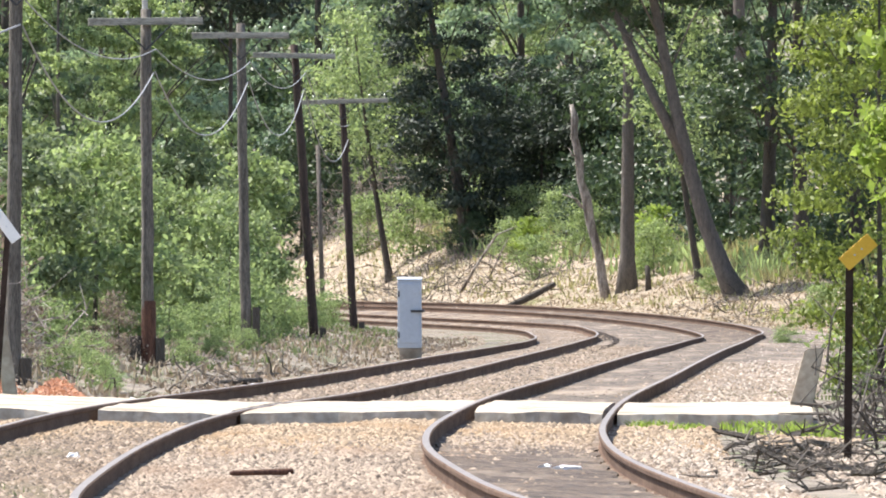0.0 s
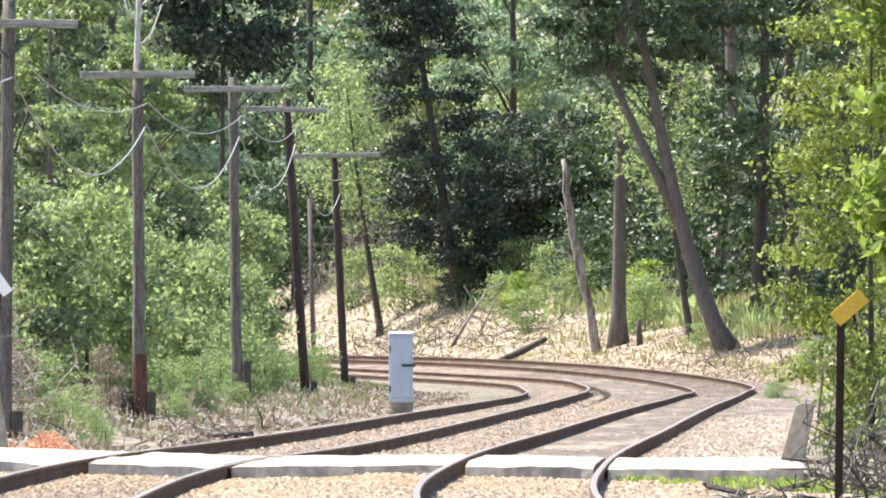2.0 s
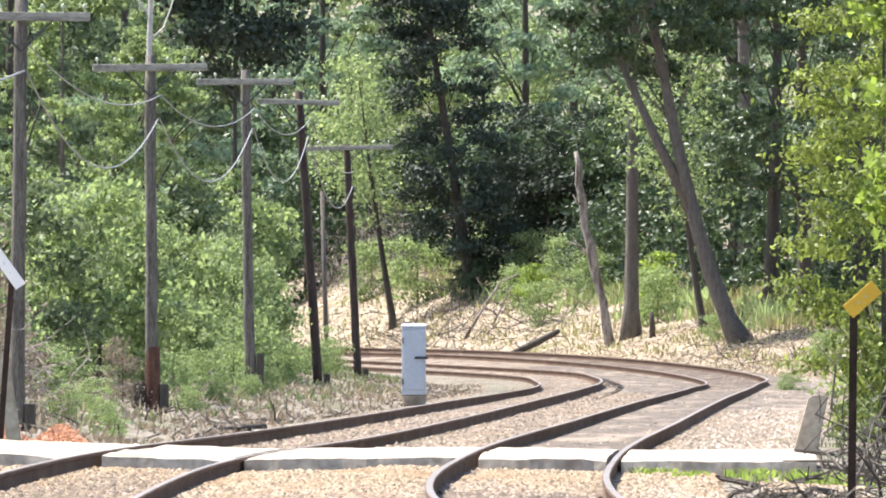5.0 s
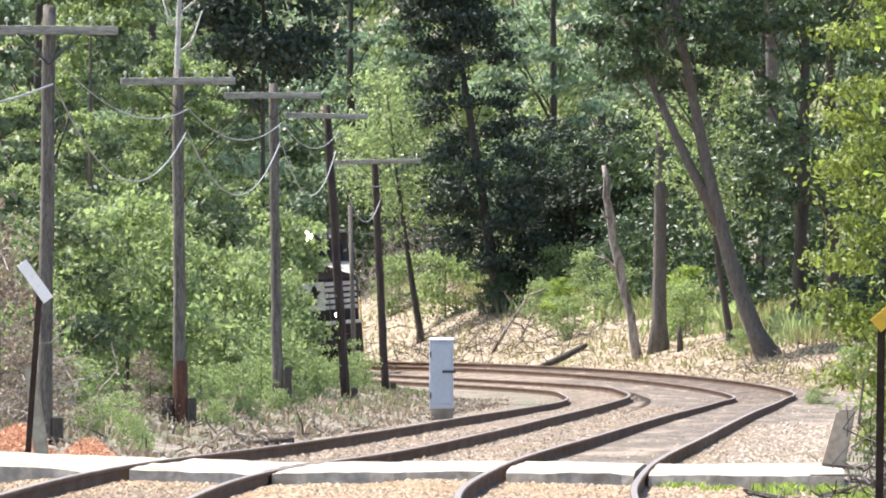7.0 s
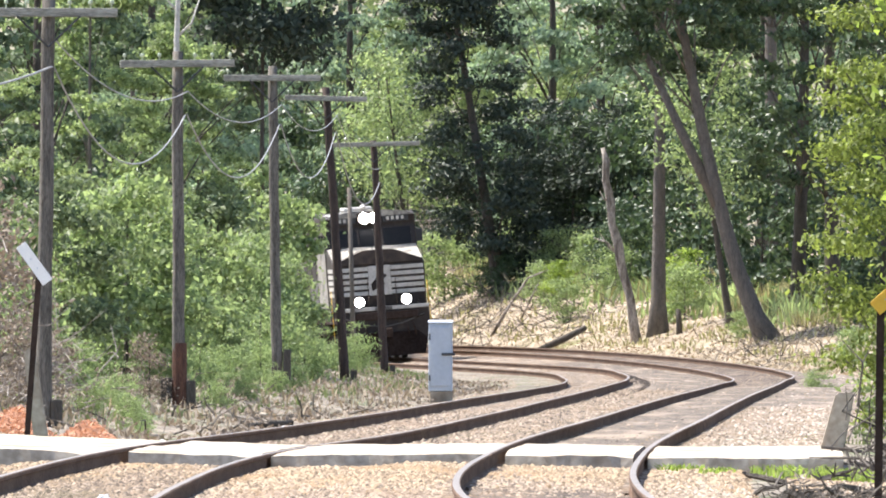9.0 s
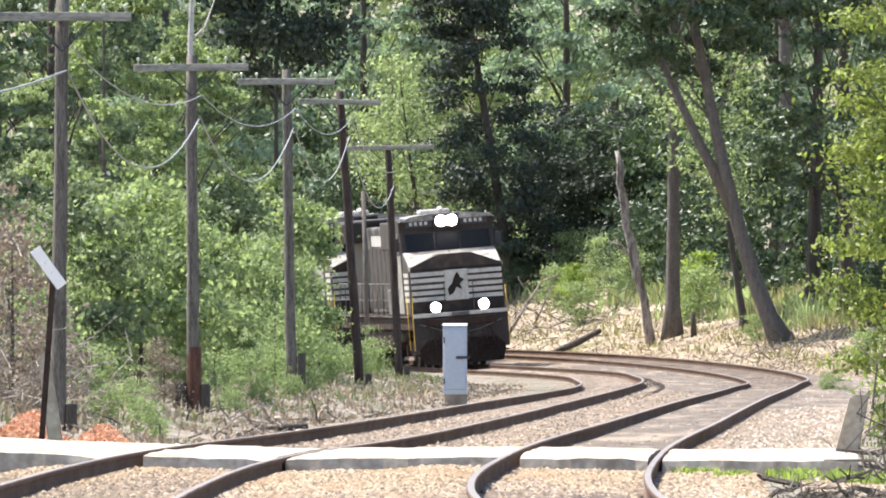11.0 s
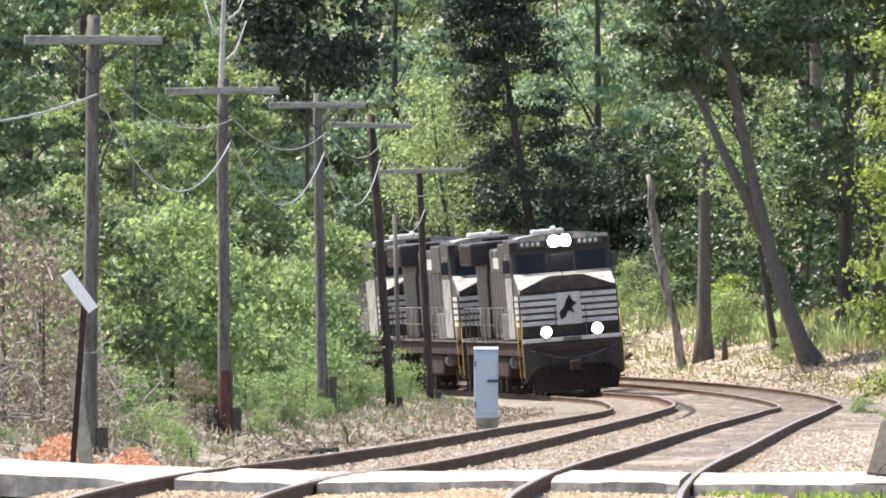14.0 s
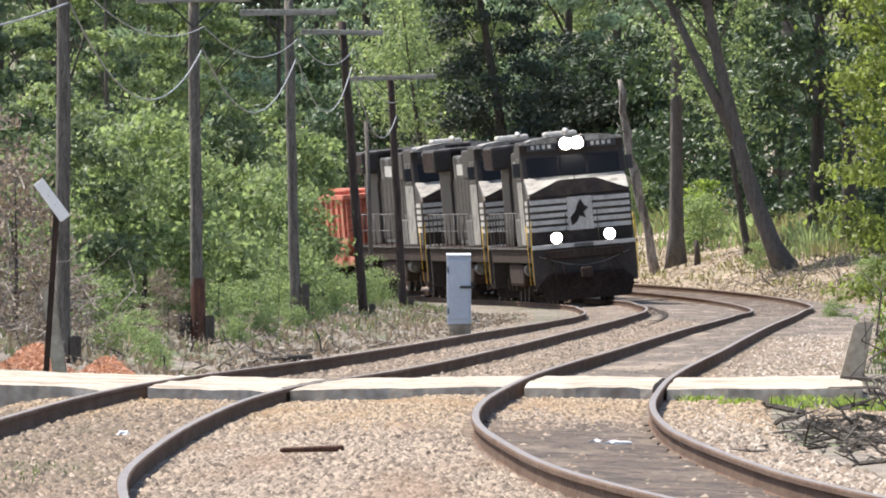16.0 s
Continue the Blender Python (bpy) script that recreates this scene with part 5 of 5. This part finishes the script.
def build_locomotive(label, lights=True):
    L = 22.3
    root = new("locomotive")
    tagged(root, label, "locomotive", group="locomotives of the train")
    part("underframe", box(-1.5, 1.5, 1.0, L - 0.9, 1.22, 1.62, 0.03), M["grime"], root)
    part("walkway", box(-1.56, 1.56, 0.95, L - 0.85, 1.62, 1.68, 0.008), M["grime"], root)
    for s in (-1, 1):
        part("sill_stripe", box(s * 1.565 - 0.006, s * 1.565 + 0.006, 1.6, L - 1.5, 1.625, 1.665, 0.002), M["dusty"], root, "pale sill line")
    # pilot with plough
    pilot = part("pilot", box(-1.48, 1.48, 0.72, 1.0, 0.55, 1.66, 0.04), M["black"], root)
    bm = bmesh.new()
    lo, hi = [], []
    for x, y in ((-1.46, 0.62), (-0.9, 0.40), (-0.2, 0.22), (0.2, 0.22), (0.9, 0.40), (1.46, 0.62)):
        lo.append(bm.verts.new((x * 0.84, y - 0.12, 0.12)))
        hi.append(bm.verts.new((x, y + 0.25, 0.88)))
    for i in range(5):
        bm.faces.new((lo[i], lo[i + 1], hi[i + 1], hi[i]))
    bmesh.ops.solidify(bm, geom=list(bm.faces), thickness=0.04)
    part("plough", bm, M["grime"], root, "black snow plough below the pilot")
    part("front_sill", box(-1.48, 1.48, 0.66, 0.74, 1.60, 1.72, 0.012), M["stripe"], root, "white front sill")
    build_coupler(root, 0.62, -1)
    for x in (-0.95, -0.7, 0.66, 0.88):
        rod("brake_hose", [(x, 0.68, 1.2), (x + 0.04, 0.48, 1.05), (x + 0.10, 0.46, 0.72)], 0.025, M["grime"], root)
    rod("uncoupling_lever", [(-1.3, 0.68, 1.40), (-0.55, 0.58, 1.14), (0, 0.55, 1.06), (0.55, 0.58, 1.14), (1.3, 0.68, 1.40)], 0.016, M["dusty"], root)
    for s in (-1, 1):
        for k in range(4):
            part("step", box(s * 1.3 - 0.2, s * 1.3 + 0.2, 1.02, 1.28, 0.42 + 0.3 * k, 0.46 + 0.3 * k, 0.008), M["grime"], root)
        rod("grab_rail", [(s * 1.50, 0.74, 0.6), (s * 1.50, 0.70, 1.5), (s * 1.46, 0.74, 2.45)], 0.010, M["yellow"], root)
        rod("grab_rail", [(s * 1.55, 1.5, 0.6), (s * 1.56, 1.5, 2.3)], 0.011, M["yellow"], root)
        rod("front_handrail", [(s * 1.48, 0.74, 1.7), (s * 1.48, 0.74, 2.62), (s * 0.45, 0.74, 2.62), (s * 0.45, 0.74, 1.7)], 0.018, M["black"], root)
    # nose
    nose = part("nose", extrude_profile([(1.2, 1.66), (1.12, 3.06), (1.28, 3.2), (2.75, 3.66), (2.75, 1.66)], -1.48, 1.48, 0.07), M["black"], root)
    # the sunlit slope of the nose is painted on as pale panels
    part("nose_top_panel", extrude_profile([(1.26, 3.195), (1.30, 3.225), (2.7, 3.668), (2.7, 3.63)], -1.44, -0.02, 0), M["pale"], nose, "nose top panel with sunlight painted as pale grey")
    part("nose_top_panel", extrude_profile([(1.26, 3.195), (1.30, 3.225), (2.7, 3.668), (2.7, 3.63)], 0.02, 1.44, 0), M["pale"], nose, "nose top panel with sunlight painted as pale grey")
    bm = bmesh.new()
    ring = [(-1.42, 3.10), (1.42, 3.10), (1.42, 3.17), (0.5, 3.54), (-0.5, 3.54), (-1.42, 3.17)]
    a = [bm.verts.new((x, 1.10, z)) for x, z in ring]
    b = [bm.verts.new((x, 2.3, z)) for x, z in ring]
    bm.faces.new(a[::-1])
    for i in range(6):
        bm.faces.new((a[i], a[(i + 1) % 6], b[(i + 1) % 6], b[i]))
    bmesh.ops.recalc_face_normals(bm, faces=bm.faces)
    part("nose_brow", bm, M["black"], nose, "black arched upper nose")
    for k in range(5):
        z = 2.10 + 0.195 * k
        for x0, x1 in ((-1.43, -0.37), (0.37, 1.43)):
            part("nose_stripe", box(x0, x1, 1.095, 1.16, z, z + 0.125, 0.004), M["stripe"], nose, "white stripe")
        for s in (-1, 1):
            part("nose_stripe", box(s * 1.483 - 0.006, s * 1.483 + 0.006, 1.3, 2.5, z, z + 0.125, 0.002), M["stripe"], nose, "white stripe")
    plate = part("emblem_plate", box(-0.36, 0.36, 1.085, 1.15, 2.08, 3.03, 0.01), M["stripe"], nose, "white emblem plate")
    bm = bmesh.new()
    bm.faces.new([bm.verts.new((x, 1.078, z)) for x, z in ((-0.26, 2.22), (-0.12, 2.30), (-0.02, 2.48), (0.16, 2.40), (0.10, 2.58), (0.24, 2.70), (0.12, 2.78), (0.04, 2.96), (-0.06, 2.84), (-0.14, 2.62), (-0.30, 2.44))])
    bmesh.ops.solidify(bm, geom=list(bm.faces), thickness=-0.006)
    part("emblem", bm, M["black"], plate, "plain dark emblem shape")
    part("nose_door", box(0.62, 1.2, 1.10, 1.16, 1.7, 2.06, 0.01), M["black"], nose)
    part("anticlimber", box(-1.1, 1.1, 0.60, 0.75, 1.30, 1.54, 0.02), M["grime"], root)
    part("number_strip", box(-0.28, 0.28, 0.645, 0.668, 1.60, 1.71, 0.004), M["dusty"], root, "pale plate on the front sill")
    for s in (-1, 1):
        h = part("ditch_light", lathe([(0.165, 0.70), (0.165, 0.90), (0.10, 0.98)], 14, "y"), M["black"], root)
        h.location = (s * 0.76, 0, 1.90)
        if lights:
            g = part("lens", lathe([(0.155, 0.685), (0.155, 0.697)], 16, "y"), M["lamp_small"], h, "burning ditch light lens")
    # cab
    cab = part("cab", extrude_profile([(2.75, 1.66), (2.62, 3.6), (2.86, 4.28), (2.80, 4.62), (3.1, 4.70), (5.1, 4.70), (5.1, 1.66)], -1.5, 1.5, 0.06), M["black"], root)
    bm = bmesh.new()
    ring = [(-1.5, 4.6), (-1.1, 4.74), (-0.5, 4.80), (0.5, 4.80), (1.1, 4.74), (1.5, 4.6)]
    a = [bm.verts.new((x, 2.72, z)) for x, z in ring]
    b = [bm.verts.new((x, 5.15, z)) for x, z in ring]
    for i in range(5):
        bm.faces.new((a[i], a[i + 1], b[i + 1], b[i]))
    bm.faces.new(a[::-1])
    bm.faces.new(b)
    bm.faces.new((a[0], b[0], b[5], a[5]))
    bmesh.ops.recalc_face_normals(bm, faces=bm.faces)
    # pale roof colour holds the sun on its top
    part("cab_roof", bm, M["pale"], cab, "arched cab roof with its sunlit top painted pale grey")
    for x0, x1 in ((-1.32, -0.42), (-0.36, 0.36), (0.42, 1.32)):
        w = part("windscreen", box(x0, x1, -0.02, 0.02, 0, 0.58, 0.012), M["window"], cab, "dark windscreen pane")
        w.matrix_basis = Matrix.Translation((0, 2.632, 3.66)) @ Matrix.Rotation(radians(-19), 4, "X")
    for s in (-1, 1):
        for y0, y1 in ((3.0, 3.75), (3.85, 4.6)):
            part("side_window", box(s * 1.5 - 0.012, s * 1.5 + 0.012, y0, y1, 3.62, 4.25, 0.01), M["window"], cab, "dark side window")
        part("number_board", box(s * 0.86 - 0.42, s * 0.86 + 0.42, 2.745, 2.80, 4.40, 4.62, 0.012), M["case_dark"], cab)
        for k in range(4):
            part("number_bar", box(s * 0.86 - 0.30 + 0.16 * k, s * 0.86 - 0.21 + 0.16 * k, 2.735, 2.75, 4.46, 4.57, 0.003), M["stripe"], cab, "pale bar on the number board")
        # this pale grey is part dust, part painted sunlight
        part("side_panel", box(s * 1.502 - 0.006, s * 1.502 + 0.006, 2.8, 5.0, 1.75, 3.55, 0.002), M["pale"], cab, "lower cab side with dust and sunlight painted pale grey")
        part("mirror", box(s * 1.62 - 0.1, s * 1.62 + 0.1, 2.96, 3.0, 3.7, 4.1, 0.01), M["case_dark"], cab)
    house = part("headlight_housing", box(-0.40, 0.40, 2.66, 2.84, 4.36, 4.76, 0.04), M["black"], cab)
    for s in (-1, 1):
        l = part("headlight", lathe([(0.17, 2.632), (0.17, 2.66)], 16, "y"), M["lamp"] if lights else M["window"], house, "burning headlight" if lights else "unlit headlight")
        l.location = (s * 0.165, 0, 4.56)
    part("air_conditioner", box(-0.70, 0.25, 3.6, 4.6, 4.78, 4.93, 0.06), M["stripe"], cab, "white cooling unit on the roof")
    part("horn", lathe([(0.03, 2.9), (0.04, 3.2), (0.10, 3.35)], 10, "y"), M["stripe"], cab).location = (-0.1, 0, 4.92)
    # long hood
    part("electrical_locker", box(-1.25, 1.25, 5.1, 7.3, 1.66, 4.55, 0.05), M["dusty"], root, "dust-grey equipment locker behind the cab")
    hood = part("hood", extrude_profile([(7.3, 1.66), (7.3, 4.42), (18.0, 4.42), (18.0, 1.66)], -0.95, 0.95, 0.08), M["dusty"], root, "dust-grey long engine hood")
    for s in (-1, 1):
        for k in range(9):
            y = 7.5 + 1.15 * k
            part("hood_door", box(s * 0.955 - 0.012, s * 0.955 + 0.012, y, y + 1.05, 1.85, 3.75, 0.012), M["black"], hood, "black engine room door")
        part("name_band", box(s * 0.972 - 0.006, s * 0.972 + 0.006, 9.0, 15.5, 3.82, 4.15, 0.002), M["stripe"], hood, "white band on the hood side")
    for s in (-1, 1):
        for k in range(6):
            part("louvre", box(s * 1.255 - 0.012, s * 1.255 + 0.012, 5.25, 7.15, 2.75 + 0.26 * k, 2.87 + 0.26 * k, 0.004), M["grime"], root)
        for k in range(7):
            part("radiator_grille", box(s * 1.545 - 0.008, s * 1.545 + 0.008, 17.15 + 0.55 * k, 17.5 + 0.55 * k, 4.02, 4.56, 0.004), M["grime"], root)
    part("brake_hatch", box(-1.2, 1.2, 8.2, 10.8, 3.7, 4.58, 0.05), M["black"], root)
    part("exhaust_stack", box(-0.35, 0.35, 12.2, 13.0, 4.4, 4.66, 0.04), M["grime"], root)
    part("radiator", extrude_profile([(17.4, 1.66), (17.4, 3.55), (17.0, 3.8), (17.0, 4.66), (L - 1.2, 4.66), (L - 1.1, 3.6), (L - 1.1, 1.66)], -1.05, 1.05, 0.06), M["black"], root)
    part("radiator_wing", box(-1.54, 1.54, 17.0, L - 1.3, 3.95, 4.64, 0.08), M["black"], root, "black flared radiator")
    # under the frame
    part("fuel_tank", extrude_profile([(7.6, 0.55), (7.45, 0.75), (7.45, 1.2), (14.2, 1.2), (14.2, 0.75), (14.05, 0.55)], -1.42, 1.42, 0.08), M["grime"], root, "grimy black fuel tank")
    for s in (-1, 1):
        part("air_tank", lathe([(0.05, 6.3), (0.2, 6.36), (0.2, 7.3), (0.05, 7.36)], 12, "y"), M["dusty"], root).location = (s * 1.2, 0, 1.02)
        part("battery_box", box(s * 1.28 - 0.24, s * 1.28 + 0.24, 5.2, 7.1, 1.68, 2.5, 0.04), M["dusty"], root)
        ys = [5.6 + 1.55 * k for k in range(11)]
        for y in ys:
            rod("stanchion", [(s * 1.5, y, 1.66), (s * 1.5, y, 2.66)], 0.018, M["dusty"], root)
        rod("handrail", [(s * 1.5, ys[0], 2.66), (s * 1.5, ys[5], 2.66), (s * 1.5, ys[-1], 2.66)], 0.02, M["dusty"], root)
        rod("handrail", [(s * 1.5, ys[0], 2.15), (s * 1.5, ys[-1], 2.15)], 0.014, M["dusty"], root)
    wheels = build_truck(root, 4.1, 3, 2.0, 0.53, M["grime"]) + build_truck(root, L - 4.1, 3, 2.0, 0.53, M["grime"])
    part("rear_pilot", box(-1.5, 1.5, L - 0.95, L - 0.8, 0.45, 1.62, 0.03), M["black"], root)
    build_coupler(root, L - 0.6, 1)
    return root, wheels


def build_wagon():
    L = 16.4
    root = new("hopper_wagon")
    tagged(root, "faded orange-red hopper wagon with side ribs", "wagon", group="wagons of the train")
    part("sill", box(-1.35, 1.35, 0.8, L - 0.8, 1.0, 1.3, 0.03), M["orange"], root)
    body = part("body", extrude_profile([(0.9, 1.9), (0.9, 3.15), (L - 0.9, 3.15), (L - 0.9, 1.9), (L - 3.2, 0.95), (3.2, 0.95)], -1.46, 1.46, 0.04), M["orange"], root)
    for s in (-1, 1):
        for k in range(11):
            y = 1.1 + 1.38 * k
            part("rib", box(s * 1.5 - 0.05, s * 1.5 + 0.05, y, y + 0.12, 1.9, 3.15, 0.015), M["orange"], body)
        part("top_rail", box(s * 1.47 - 0.09, s * 1.47 + 0.09, 0.82, L - 0.82, 3.12, 3.28, 0.02), M["orange"], body)
    for y in (0.86, L - 0.86):
        part("top_rail", box(-1.56, 1.56, y - 0.09, y + 0.09, 3.12, 3.28, 0.02), M["orange"], body)
        for x in (-1.0, -0.5, 0, 0.5, 1.0):
            part("end_rib", box(x - 0.05, x + 0.05, y - 0.1, y + 0.1, 1.3, 3.12, 0.012), M["orange"], body)
        for k in range(5):
            rod("ladder_rung", [(-1.42, y - 0.08, 1.3 + 0.42 * k), (-1.05, y - 0.08, 1.3 + 0.42 * k)], 0.015, M["grime"], body)
    wheels = build_truck(root, 2.4, 2, 1.75, 0.46, M["grime"]) + build_truck(root, L - 2.4, 2, 1.75, 0.46, M["grime"])
    build_coupler(root, 0.55, -1)
    build_coupler(root, L - 0.55, 1)
    return root, wheels


# vehicle, wheels, distance of its nose behind the train's front, truck centres, wheel radius
TRAIN = []
_at = 0.0
for _label, _lit in (("black and white diesel locomotive with burning headlights, leading the train", True),
                     ("black and white diesel locomotive coupled behind the leader", False),
                     ("dusty black diesel locomotive coupled third in the train", False)):
    _v, _w = build_locomotive(_label, _lit)
    TRAIN.append((_v, _w, _at, 4.1, 18.2, 0.53))
    _at += 22.3
for _k in range(2):
    _v, _w = build_wagon()
    TRAIN.append((_v, _w, _at, 2.4, 14.0, 0.46))
    _at += 16.4

# the front of the train along the way: seconds, metres from the way's start
HEAD = [(0.0, 639.5), (6.5, 582.0), (8.5, 564.4), (11.0, 542.3), (12.5, 528.7), (14.5, 509.4), (16.0, 494.8)]


def head_at(t):
    a = np.array(HEAD)
    return float(np.interp(t, a[:, 0], a[:, 1]))


def motions():
    times = [0, 1.5, 3, 4.5, 6] + [6.5 + 0.5 * k for k in range(20)]
    for thing, wheels, behind, front, back, radius in TRAIN:
        walk(thing, [(t, vehicle_pose(head_at(t) + behind, front, back)) for t in times])
        span = head_at(0) - head_at(16)
        steps = int(span / radius / 1.35) + 1
        for w in wheels:
            home = w.location.copy()
            walk(w, [(16.0 * k / steps, Matrix.Translation(home) @ Matrix.Rotation((head_at(0) - head_at(16.0 * k / steps)) / radius, 4, "X")) for k in range(steps + 1)])


motions()
